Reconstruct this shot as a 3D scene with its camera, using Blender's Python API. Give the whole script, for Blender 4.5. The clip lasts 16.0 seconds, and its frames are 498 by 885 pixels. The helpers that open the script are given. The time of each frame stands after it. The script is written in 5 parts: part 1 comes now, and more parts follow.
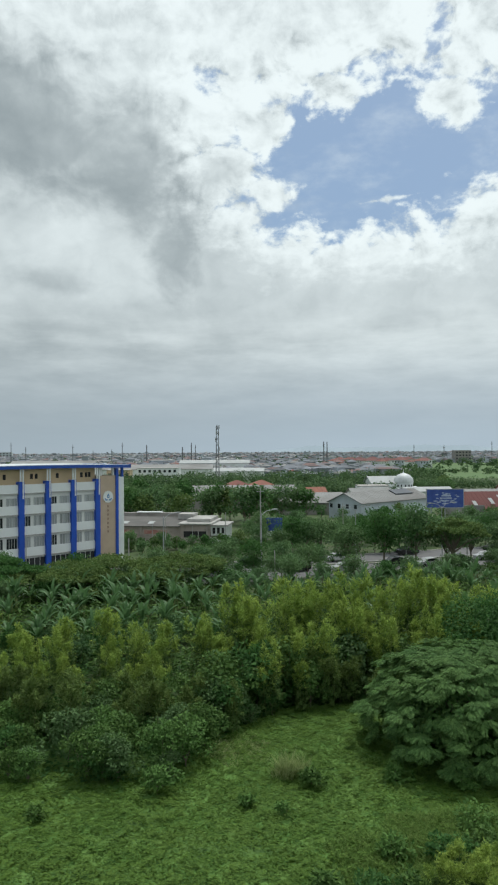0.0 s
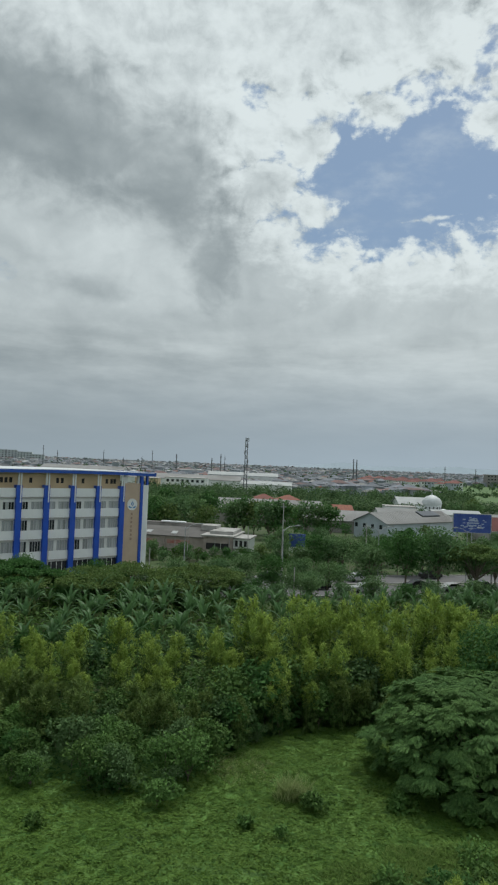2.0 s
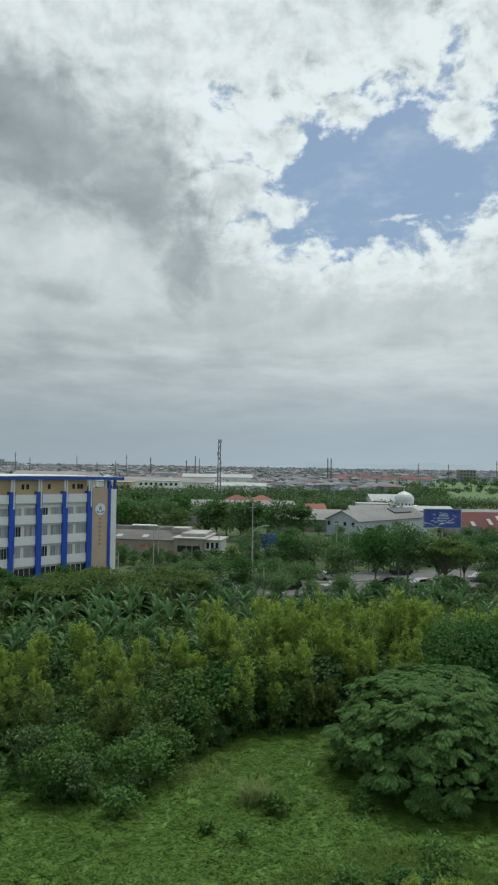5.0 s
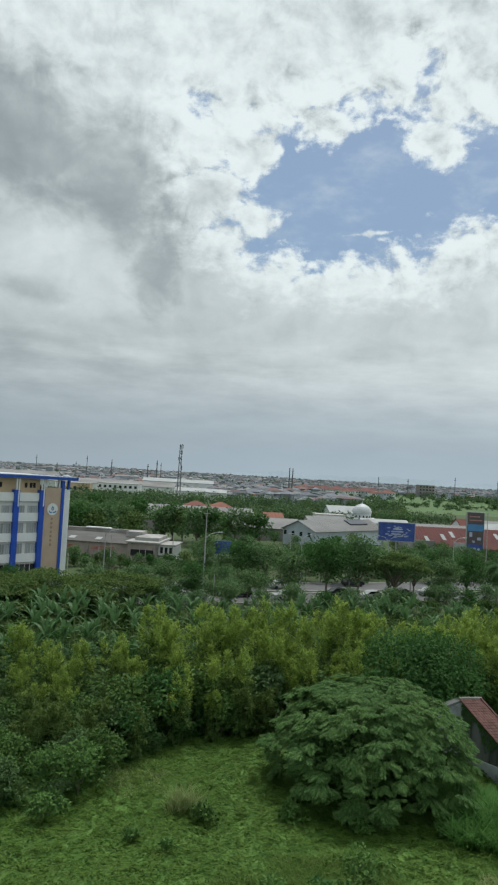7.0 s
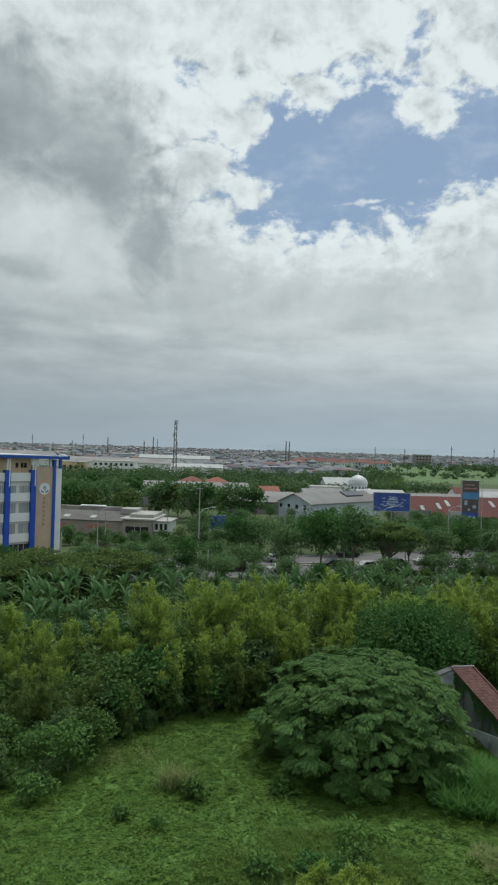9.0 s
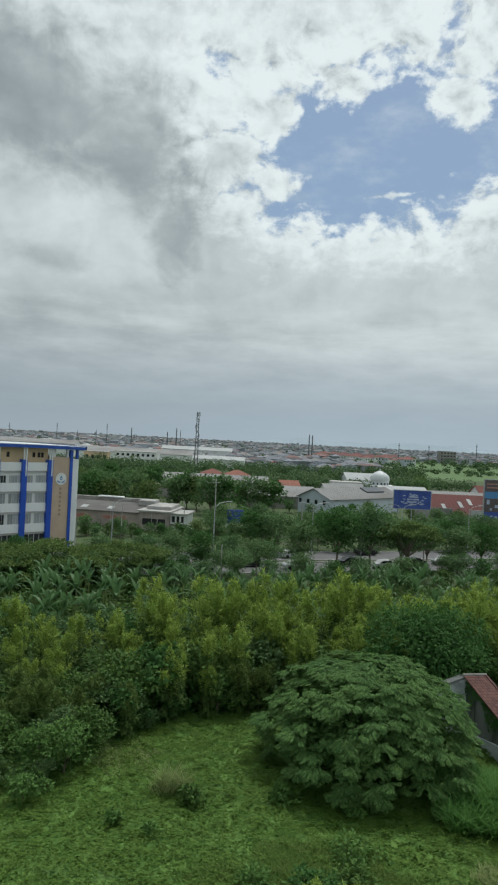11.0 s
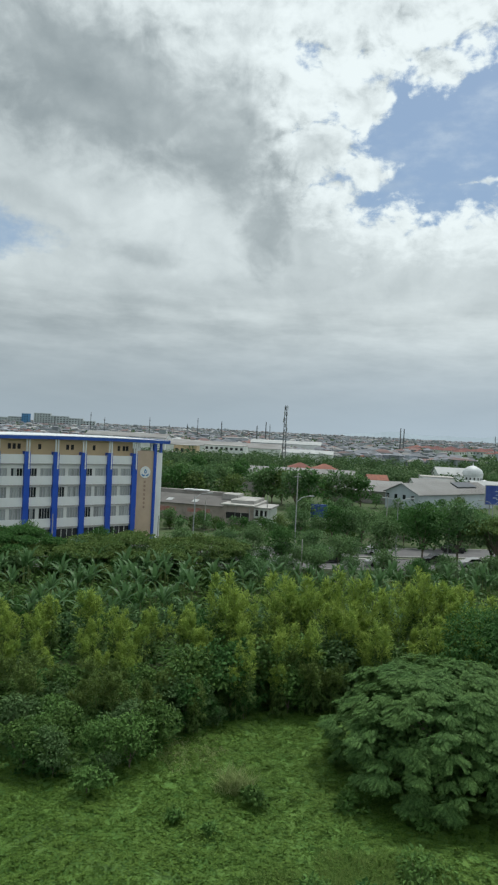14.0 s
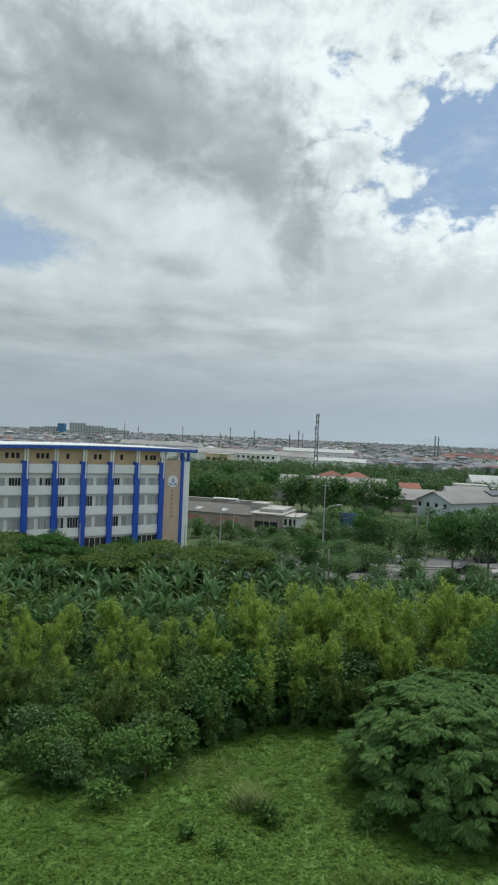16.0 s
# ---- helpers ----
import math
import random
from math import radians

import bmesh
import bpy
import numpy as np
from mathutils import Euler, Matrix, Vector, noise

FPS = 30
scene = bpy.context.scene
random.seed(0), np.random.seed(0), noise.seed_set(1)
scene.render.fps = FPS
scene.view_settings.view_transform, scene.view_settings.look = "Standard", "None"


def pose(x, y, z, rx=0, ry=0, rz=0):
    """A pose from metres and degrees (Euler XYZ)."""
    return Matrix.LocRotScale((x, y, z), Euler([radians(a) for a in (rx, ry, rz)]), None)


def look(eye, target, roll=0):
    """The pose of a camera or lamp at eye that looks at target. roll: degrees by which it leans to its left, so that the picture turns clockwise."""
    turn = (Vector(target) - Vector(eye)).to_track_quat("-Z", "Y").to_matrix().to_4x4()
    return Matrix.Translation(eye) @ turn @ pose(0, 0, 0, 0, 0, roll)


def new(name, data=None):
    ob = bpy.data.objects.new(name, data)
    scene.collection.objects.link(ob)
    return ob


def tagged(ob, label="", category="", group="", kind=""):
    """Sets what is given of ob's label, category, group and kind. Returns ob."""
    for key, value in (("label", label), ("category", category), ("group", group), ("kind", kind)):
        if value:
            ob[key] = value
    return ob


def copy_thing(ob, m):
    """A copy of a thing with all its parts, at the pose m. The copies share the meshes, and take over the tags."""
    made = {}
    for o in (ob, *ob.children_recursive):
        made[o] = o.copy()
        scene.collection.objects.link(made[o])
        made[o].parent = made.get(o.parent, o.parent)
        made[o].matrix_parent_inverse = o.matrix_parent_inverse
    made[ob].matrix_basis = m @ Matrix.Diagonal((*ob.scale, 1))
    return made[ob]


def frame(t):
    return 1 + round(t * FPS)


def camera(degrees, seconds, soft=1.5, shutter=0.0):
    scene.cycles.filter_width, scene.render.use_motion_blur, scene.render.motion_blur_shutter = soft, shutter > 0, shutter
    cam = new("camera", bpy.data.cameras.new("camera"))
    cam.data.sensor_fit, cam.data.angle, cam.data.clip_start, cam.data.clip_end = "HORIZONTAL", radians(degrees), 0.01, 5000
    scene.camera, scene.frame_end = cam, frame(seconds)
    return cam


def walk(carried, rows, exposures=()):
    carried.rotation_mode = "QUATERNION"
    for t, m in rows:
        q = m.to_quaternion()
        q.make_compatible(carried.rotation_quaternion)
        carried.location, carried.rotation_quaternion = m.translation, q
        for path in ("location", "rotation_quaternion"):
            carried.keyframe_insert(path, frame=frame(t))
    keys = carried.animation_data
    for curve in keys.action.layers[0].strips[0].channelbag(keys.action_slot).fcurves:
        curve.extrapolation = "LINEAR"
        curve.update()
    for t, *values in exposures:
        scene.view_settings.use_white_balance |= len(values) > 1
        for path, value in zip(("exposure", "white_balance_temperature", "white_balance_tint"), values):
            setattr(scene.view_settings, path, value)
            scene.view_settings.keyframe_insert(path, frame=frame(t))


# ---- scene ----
cam = camera(37.62, 16.0, soft=2.2)
PATH = [
    (0, (0.000, 0.000, 20.400), (-0.000, 10.000, 20.496), -0.40),
    (0.5, (0.217, -0.020, 20.487), (0.112, 9.977, 20.719), -0.80),
    (1, (0.386, -0.011, 20.553), (-0.003, 9.982, 20.529), 1.37),
    (1.5, (0.577, 0.032, 20.610), (1.236, 10.005, 20.942), 2.73),
    (2, (0.780, 0.109, 20.626), (0.359, 10.097, 20.893), 2.40),
    (2.5, (1.035, 0.247, 20.619), (0.288, 10.218, 20.797), 2.75),
    (3, (1.220, 0.382, 20.636), (1.101, 10.372, 21.055), 4.08),
    (3.5, (1.357, 0.496, 20.642), (0.534, 10.457, 20.960), 4.40),
    (4, (1.580, 0.610, 20.646), (1.093, 10.598, 20.751), 1.32),
    (4.2, (1.681, 0.631, 20.642), (1.618, 10.630, 20.802), 0.99),
    (6.3, (2.826, 0.628, 20.442), (2.686, 10.621, 20.778), 0.83),
    (6.5, (2.934, 0.661, 20.453), (2.842, 10.660, 20.601), 2.99),
    (7, (3.257, 0.801, 20.522), (3.663, 10.784, 20.933), 3.29),
    (7.5, (3.526, 0.931, 20.568), (4.007, 10.916, 20.794), 2.40),
    (8, (3.743, 1.115, 20.567), (3.572, 11.112, 20.729), 3.05),
    (8.5, (3.940, 1.359, 20.542), (4.451, 11.337, 20.947), 2.75),
    (9, (4.187, 1.672, 20.514), (4.653, 11.661, 20.575), 1.77),
    (9.2, (4.293, 1.797, 20.522), (4.670, 11.788, 20.342), 3.03),
    (11.3, (5.447, 3.301, 20.872), (5.518, 13.301, 20.895), 2.53),
    (11.5, (5.545, 3.427, 20.891), (5.617, 13.426, 21.027), 1.78),
    (12, (5.740, 3.694, 20.896), (5.314, 13.683, 20.693), 2.86),
    (12.5, (5.927, 3.928, 20.887), (5.344, 13.911, 20.790), 3.75),
    (13, (6.159, 4.142, 20.856), (5.245, 14.099, 20.964), 4.92),
    (13.5, (6.440, 4.356, 20.865), (5.175, 14.276, 20.817), 4.91),
    (14, (6.720, 4.516, 20.875), (5.635, 14.455, 20.675), 2.85),
    (14.5, (6.983, 4.656, 20.907), (5.639, 14.563, 20.673), 3.58),
    (15, (7.247, 4.786, 20.921), (6.273, 14.738, 20.959), 4.11),
    (15.5, (7.499, 4.939, 20.933), (6.696, 14.907, 20.953), 3.29),
    (16, (7.800, 5.139, 20.972), (6.254, 15.018, 20.865), 2.50),
]
walk(cam, [(t, look(eye, target, roll)) for t, eye, target, roll in PATH],
     exposures=((0, -0.05), (1.0, -0.13), (1.5, -0.15), (2.0, -0.33), (3.0, -0.17), (4.0, -0.21), (7.0, -0.17), (7.5, -0.37), (8.0, -0.32), (8.5, -0.33), (9.0, -0.25), (11.5, -0.20), (13.0, -0.15), (14.5, -0.05), (16.0, -0.05)))
# ---- world, sun, exposure ----
SUN_AZ, SUN_EL = 20.0, 62.0      # degrees right of +y, and above the horizon


class Val:
    """A socket of a node tree with arithmetic on it."""
    tree = None

    def __init__(self, s):
        self.s = s

    @staticmethod
    def op(kind, *args):
        n = Val.tree.nodes.new("ShaderNodeMath")
        n.operation = kind
        for k, a in enumerate(args):
            if isinstance(a, Val):
                Val.tree.links.new(a.s, n.inputs[k])
            else:
                n.inputs[k].default_value = a
        return Val(n.outputs[0])

    def __add__(self, o): return Val.op("ADD", self, o)
    def __radd__(self, o): return Val.op("ADD", o, self)
    def __sub__(self, o): return Val.op("SUBTRACT", self, o)
    def __rsub__(self, o): return Val.op("SUBTRACT", o, self)
    def __mul__(self, o): return Val.op("MULTIPLY", self, o)
    def __rmul__(self, o): return Val.op("MULTIPLY", o, self)
    def __truediv__(self, o): return Val.op("DIVIDE", self, o)


def v_max(a, b): return Val.op("MAXIMUM", a, b)
def v_min(a, b): return Val.op("MINIMUM", a, b)


def v_step(x, lo, hi):
    n = Val.tree.nodes.new("ShaderNodeMapRange")
    n.interpolation_type = "SMOOTHSTEP"
    Val.tree.links.new(x.s, n.inputs["Value"])
    n.inputs["From Min"].default_value, n.inputs["From Max"].default_value = lo, hi
    return Val(n.outputs["Result"])


def v_xyz(x, y, z=0.0):
    n = Val.tree.nodes.new("ShaderNodeCombineXYZ")
    for k, a in enumerate((x, y, z)):
        if isinstance(a, Val):
            Val.tree.links.new(a.s, n.inputs[k])
        else:
            n.inputs[k].default_value = a
    return n.outputs[0]


def v_noise(vec, scale, detail=4.0, rough=0.55, lac=2.0, out="Fac"):
    n = Val.tree.nodes.new("ShaderNodeTexNoise")
    n.inputs["Scale"].default_value, n.inputs["Detail"].default_value = scale, detail
    n.inputs["Roughness"].default_value, n.inputs["Lacunarity"].default_value = rough, lac
    if vec is not None:
        Val.tree.links.new(vec, n.inputs["Vector"])
    return Val(n.outputs[out])


def v_mix(fac, a, b):
    n = Val.tree.nodes.new("ShaderNodeMix")
    n.data_type = "RGBA"
    for key, c in (("Factor", fac), ("A", a), ("B", b)):
        i = [s for s in n.inputs if s.name == key and (s.type == "RGBA" or key == "Factor")][0]
        if isinstance(c, Val):
            Val.tree.links.new(c.s, i)
        elif key == "Factor":
            i.default_value = c
        else:
            i.default_value = (*c, 1)
    return Val([s for s in n.outputs if s.type == "RGBA"][0])


def build_world():
    w = bpy.data.worlds.new("sky")
    scene.world = w
    w.use_nodes = True
    t = Val.tree = w.node_tree
    t.nodes.clear()
    out, bg = t.nodes.new("ShaderNodeOutputWorld"), t.nodes.new("ShaderNodeBackground")
    t.links.new(bg.outputs[0], out.inputs[0])
    co = t.nodes.new("ShaderNodeTexCoord")
    sep = t.nodes.new("ShaderNodeSeparateXYZ")
    t.links.new(co.outputs["Generated"], sep.inputs[0])
    x, y, z = (Val(s) for s in sep.outputs)
    deg = 180 / math.pi
    az = Val.op("ARCTAN2", x, y) * deg
    el = Val.op("ARCSINE", z) * deg
    # slow warp of the cloud field
    wx = v_noise(v_xyz(az * 0.1, el * 0.14, 3.7), 1.6, 2, 0.5) - 0.5
    wy = v_noise(v_xyz(az * 0.1, el * 0.14, 11.3), 1.6, 2, 0.5) - 0.5
    a2, e2 = az + wx * 3.0, el + wy * 2.5

    def blob(ca, ce, ra, re, tilt=0.0):
        c, s = math.cos(math.radians(tilt)), math.sin(math.radians(tilt))
        da, de = a2 - ca, e2 - ce
        p, q = (da * c + de * s) / ra, (de * c - da * s) / re
        return 1.0 - Val.op("SQRT", p * p + q * q)

    def heap(da, de, scale, detail):
        """Rounded heaps of cloud: high in the middle of each swelling."""
        n = t.nodes.new("ShaderNodeTexVoronoi")
        n.voronoi_dimensions, n.feature, n.normalize = "2D", "F1", True
        n.inputs["Scale"].default_value, n.inputs["Detail"].default_value = scale, detail
        n.inputs["Roughness"].default_value, n.inputs["Lacunarity"].default_value = 0.55, 2.2
        t.links.new(v_xyz((a3 + da) * 0.1, (e3 + de) * 0.115), n.inputs["Vector"])
        return 1.0 - Val(n.outputs["Distance"])

    fx = v_noise(v_xyz(az * 0.1, el * 0.12, 7.1), 6.0, 4, 0.6) - 0.5
    fy = v_noise(v_xyz(az * 0.1, el * 0.12, 17.9), 6.0, 4, 0.6) - 0.5
    a3, e3 = a2 + fx * 1.5, e2 + fy * 1.3
    h1, h1s = heap(0, 0, 3.4, 4.0), heap(0.45, 0.65, 3.4, 4.0)
    swell = v_noise(v_xyz(a2 * 0.1, e2 * 0.125, 4.0), 4.2, 6, 0.56)
    swell_s = v_noise(v_xyz((a2 + 0.7) * 0.1, (e2 + 0.9) * 0.125, 4.0), 4.2, 6, 0.56)
    fine = v_noise(v_xyz(az * 0.1, el * 0.16, 21.0), 9.0, 5, 0.6)
    relief = (h1 - h1s) * 0.9 + (swell - swell_s) * 1.7

    hole = v_max(blob(9.2, 21.5, 13.2, 6.8, 2), blob(18.5, 22.4, 9.5, 4.4, 0))
    hole = v_min(hole, 0.55 - blob(0.9, 24.0, 3.4, 2.4, 0) * 1.1)
    hole = v_min(hole, 0.44 - blob(1.8, 19.2, 3.0, 1.6, 0) * 0.6)
    hole = v_min(hole, 0.42 - blob(15.6, 25.0, 3.4, 1.9, -20) * 0.7)
    hole = v_min(hole, 0.45 - blob(6.3, 26.0, 3.0, 2.0, 0) * 0.9)
    hole = v_min(hole, 0.5 - blob(21.2, 17.4, 3.4, 2.2, 0) * 0.9)
    hole = v_min(hole, 0.30 - blob(-2.0, 20.4, 3.0, 2.6, 0) * 0.8)
    hole = v_max(hole, blob(14.5, 29.0, 2.4, 1.9, -35) * 0.30)
    hole = v_max(hole, blob(-3.1, 26.4, 2.0, 1.4, -25) * 0.26)
    hole = v_max(hole, blob(36.0, 12.0, 6.0, 2.0, 4) * 0.3)
    edge = hole + (0.62 - h1) * 0.55 + (0.5 - swell) * 0.9 + (fine - 0.5) * 0.62
    gap = v_step(edge, 0.06, 0.34)
    left_gap = v_step(blob(-29.5, 13.7, 9.0, 2.9, -6) + (fine - 0.5) * 0.6 + (0.6 - h1) * 0.3, 0.0, 0.5) * 0.8
    gap = v_max(gap, left_gap)
    wisp = v_step(1.0 - Val.op("ABSOLUTE", (el - 18.6 - (az - 11.0) * 0.09) * 2.4) - Val.op("ABSOLUTE", (az - 11.0) * 0.34) + (fine - 0.5) * 1.8, 0.15, 0.9)
    veil = v_step(v_noise(v_xyz(az * 0.06, el * 0.12, 2.0), 3.0, 6, 0.6), 0.45, 0.78)
    gap = gap * (1.0 - v_max(wisp * 0.85, veil * 0.30))
    # brightness of the cloud: broad soft forms, heaps lit from above, bright rims by the gaps
    big = v_noise(v_xyz(a2 * 0.05, e2 * 0.07, 5.0), 1.7, 3, 0.5)
    puff = v_noise(v_xyz(a2 * 0.1, e2 * 0.13, 9.0), 2.2, 4, 0.42)
    rim = v_step(edge, -0.50, 0.10)
    heavy = v_max(v_max(blob(-19.0, 24.0, 14.0, 5.6, -14), blob(-8.8, 21.0, 7.4, 4.6, -42)), blob(-5.6, 15.8, 2.6, 4.2, 0))
    heavy = v_step(heavy + (0.6 - h1) * 0.25 + (0.5 - swell) * 0.9, -0.2, 0.55)
    heavy = v_max(heavy, v_step(blob(-14.8, 12.6, 4.5, 1.3, 0) + (fine - 0.5) * 0.5, -0.1, 0.8) * 0.6)
    low = v_step(el * -1.0, -11.0, 1.0)
    topb = v_step(el + az * 0.35, 16.0, 30.0)
    lum = 0.47 + (big - 0.5) * 0.50 + (puff - 0.5) * 0.30 + relief * (0.06 + rim * 0.50 + topb * 0.36) + (h1 - 0.62) * (0.12 + rim * 0.2) + rim * 0.24 + topb * 0.15 - heavy * 0.27
    streak = v_noise(v_xyz(az * 0.06, el * 0.26, 1.0), 2.4, 5, 0.58)
    mid_el = v_step(el * -1.0, -13.0, -7.0)
    lum = lum * (1.0 - mid_el * 0.7) + mid_el * 0.7 * (0.46 + az * 0.012 + (streak - 0.5) * 0.85 + relief * 0.06)
    lum = lum * (1.0 - low) + low * (0.38 + (streak - 0.5) * 0.35)
    lum = v_step(lum, -0.04, 0.96)
    cloud = v_mix(lum, (0.275, 0.332, 0.356), (0.89, 0.985, 1.0))
    clear = v_step(az, -22.0, 14.0)
    haze = v_mix(v_step(el, 0.0, 3.0), v_mix(clear, (0.345, 0.428, 0.487), (0.415, 0.520, 0.605)), v_mix(clear, (0.312, 0.388, 0.440), (0.378, 0.474, 0.555)))
    cloud = v_mix(v_step(el * -1.0, -9.5, 0.0) * 0.88, cloud, haze)
    sky = t.nodes.new("ShaderNodeTexSky")
    sky.sky_type, sky.sun_disc = "NISHITA", False
    sky.sun_elevation, sky.sun_rotation = radians(SUN_EL), radians(SUN_AZ)
    sky.air_density, sky.dust_density, sky.altitude = 1.0, 2.0, 10
    sk = t.nodes.new("ShaderNodeMix")
    sk.data_type, sk.blend_type = "RGBA", "MULTIPLY"
    sk.inputs[0].default_value = 1.0
    t.links.new(sky.outputs[0], sk.inputs[6])
    sk.inputs[7].default_value = (SKY_S, SKY_S, SKY_S, 1)
    blue = v_mix(0.6, Val(sk.outputs[2]), (0.255, 0.42, 0.63))
    col = v_mix(gap, cloud, blue)
    t.links.new(col.s, bg.inputs[0])
    bg.inputs[1].default_value = 1.0


SKY_S = 0.10
build_world()
sun = new("sun", bpy.data.lights.new("sun", "SUN"))
sun.data.energy, sun.data.angle, sun.data.color = 2.5, radians(12), (1.0, 0.98, 0.93)
sun.matrix_world = look((0, 0, 60), (-math.sin(radians(SUN_AZ)), -math.cos(radians(SUN_AZ)), 60 - math.tan(radians(SUN_EL))))


# ---- materials ----
def mat(name, col, col2=None, rough=0.8, scale=3.0, bump=0.0, metal=0.0, island=0.0, obj=0.0, scale2=0.0, dark=None, stretch=(1, 1, 1), spec=0.5):
    """A surface with two colours mixed by noise at two scales, varied by piece, with fine relief."""
    m = bpy.data.materials.new(name)
    m.use_nodes = True
    t = Val.tree = m.node_tree
    b = t.nodes["Principled BSDF"]
    b.inputs["Roughness"].default_value, b.inputs["Metallic"].default_value = rough, metal
    b.inputs["Specular IOR Level"].default_value = spec
    co = t.nodes.new("ShaderNodeTexCoord")
    mp = t.nodes.new("ShaderNodeMapping")
    mp.inputs["Scale"].default_value = stretch
    t.links.new(co.outputs["Object"], mp.inputs[0])
    vec = mp.outputs[0]
    fac = v_noise(vec, scale, 6, 0.6)
    f1 = v_step(fac, 0.3, 0.7)
    c = v_mix(f1, col, col2 or tuple(v * 0.75 for v in col))
    if scale2:
        c = v_mix(v_step(v_noise(vec, scale2, 4, 0.6), 0.5, 0.72) * 0.8, c, dark or tuple(v * 0.5 for v in col))
    if island or obj:
        n = t.nodes.new("ShaderNodeNewGeometry" if island else "ShaderNodeObjectInfo")
        r = Val(n.outputs["Random Per Island" if island else "Random"])
        hs = t.nodes.new("ShaderNodeHueSaturation")
        t.links.new(c.s, hs.inputs["Color"])
        k = island or obj
        t.links.new((1.0 - k + r * (2 * k)).s, hs.inputs["Value"])
        t.links.new((0.5 - 0.03 * k + r * (0.06 * k)).s, hs.inputs["Hue"])
        c = Val(hs.outputs[0])
    t.links.new(c.s, b.inputs["Base Color"])
    if bump:
        bn = t.nodes.new("ShaderNodeBump")
        bn.inputs["Strength"].default_value, bn.inputs["Distance"].default_value = bump, 0.03
        t.links.new(v_noise(vec, scale * 6, 4).s, bn.inputs["Height"])
        t.links.new(bn.outputs[0], b.inputs["Normal"])
    return m


def leafmat(name, col, col2, trans=0.35, rough=0.65, patch=0.12):
    """Leaves: two greens by leaf and by patch of the crown, thin enough to let light through."""
    m = bpy.data.materials.new(name)
    m.use_nodes = True
    t = Val.tree = m.node_tree
    b, out = t.nodes["Principled BSDF"], t.nodes["Material Output"]
    b.inputs["Roughness"].default_value, b.inputs["Specular IOR Level"].default_value = rough, 0.12
    g = t.nodes.new("ShaderNodeNewGeometry")
    r = Val(g.outputs["Random Per Island"])
    n = v_noise(g.outputs["Position"], patch * 4, 3, 0.6)
    c = v_mix(v_step(n * 0.65 + r * 0.35, 0.25, 0.75), col, col2)
    hs = t.nodes.new("ShaderNodeHueSaturation")
    t.links.new(c.s, hs.inputs["Color"])
    t.links.new((0.80 + r * 0.40).s, hs.inputs["Value"])
    t.links.new(hs.outputs[0], b.inputs["Base Color"])
    tr = t.nodes.new("ShaderNodeBsdfTranslucent")
    t.links.new(hs.outputs[0], tr.inputs[0])
    mx = t.nodes.new("ShaderNodeMixShader")
    mx.inputs[0].default_value = trans
    t.links.new(b.outputs[0], mx.inputs[1])
    t.links.new(tr.outputs[0], mx.inputs[2])
    t.links.new(mx.outputs[0], out.inputs[0])
    return m


M_FIELD = leafmat("field_leaf", (0.075, 0.157, 0.026), (0.105, 0.182, 0.034), patch=0.08)
M_GRASS = leafmat("grass_leaf", (0.119, 0.226, 0.048), (0.166, 0.237, 0.067), patch=0.3)
M_REED = leafmat("reed_leaf", (0.107, 0.260, 0.065), (0.153, 0.310, 0.084))
M_BIGTREE = leafmat("spray_leaf", (0.069, 0.155, 0.046), (0.115, 0.212, 0.061), trans=0.25)
M_BUSH = leafmat("bush_leaf", (0.053, 0.119, 0.029), (0.089, 0.163, 0.040), trans=0.25)
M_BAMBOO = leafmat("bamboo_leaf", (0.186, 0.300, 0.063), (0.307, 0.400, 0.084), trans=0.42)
# lower leaves: greener than the tops, and darkened for the shade inside the clump
M_BAMBOO_D = leafmat("bamboo_leaf_green_shaded", (0.060, 0.117, 0.032), (0.097, 0.160, 0.041), trans=0.22)
M_BAMBOO_O = leafmat("bamboo_leaf_olive", (0.088, 0.148, 0.038), (0.136, 0.196, 0.051), trans=0.22)
M_BUSHLIGHT = leafmat("light_bush_leaf", (0.076, 0.168, 0.042), (0.112, 0.215, 0.055), trans=0.28)
M_GREYBUSH = leafmat("grey_bush_leaf", (0.072, 0.142, 0.049), (0.108, 0.185, 0.072), trans=0.25)
M_DARKTREE = leafmat("dark_leaf", (0.044, 0.125, 0.033), (0.068, 0.159, 0.042))
M_BANANA = leafmat("banana_leaf", (0.070, 0.154, 0.056), (0.126, 0.231, 0.092), patch=0.5, rough=0.4)
M_RAIN = leafmat("umbrella_leaf", (0.084, 0.158, 0.044), (0.128, 0.186, 0.055))
M_STREET = leafmat("street_leaf", (0.073, 0.158, 0.065), (0.121, 0.215, 0.082))
M_STREET2 = leafmat("light_street_leaf", (0.093, 0.182, 0.071), (0.132, 0.222, 0.086))
M_WOOD = leafmat("woods_leaf", (0.042, 0.100, 0.042), (0.116, 0.185, 0.076), patch=0.025)
M_DRY = leafmat("dry_grass", (0.242, 0.330, 0.116), (0.307, 0.350, 0.158))
M_MOSSWALL = mat("mossy_wall", (0.19, 0.20, 0.195), (0.10, 0.11, 0.10), 0.9, 0.9, 0.2, scale2=1.6, dark=(0.032, 0.045, 0.025), stretch=(1, 1, 0.2))
M_PALEWALL = mat("pale_grey_wall", (0.52, 0.57, 0.59), (0.40, 0.44, 0.46), 0.85, 0.6, 0.1, scale2=0.7, dark=(0.19, 0.21, 0.2))
M_BARK = mat("bark", (0.12, 0.10, 0.075), (0.20, 0.17, 0.13), 0.9, 6, 0.6, stretch=(1, 1, 0.25))
M_STALK = mat("green_stalk", (0.16, 0.20, 0.06), (0.11, 0.16, 0.05), 0.6, 4)
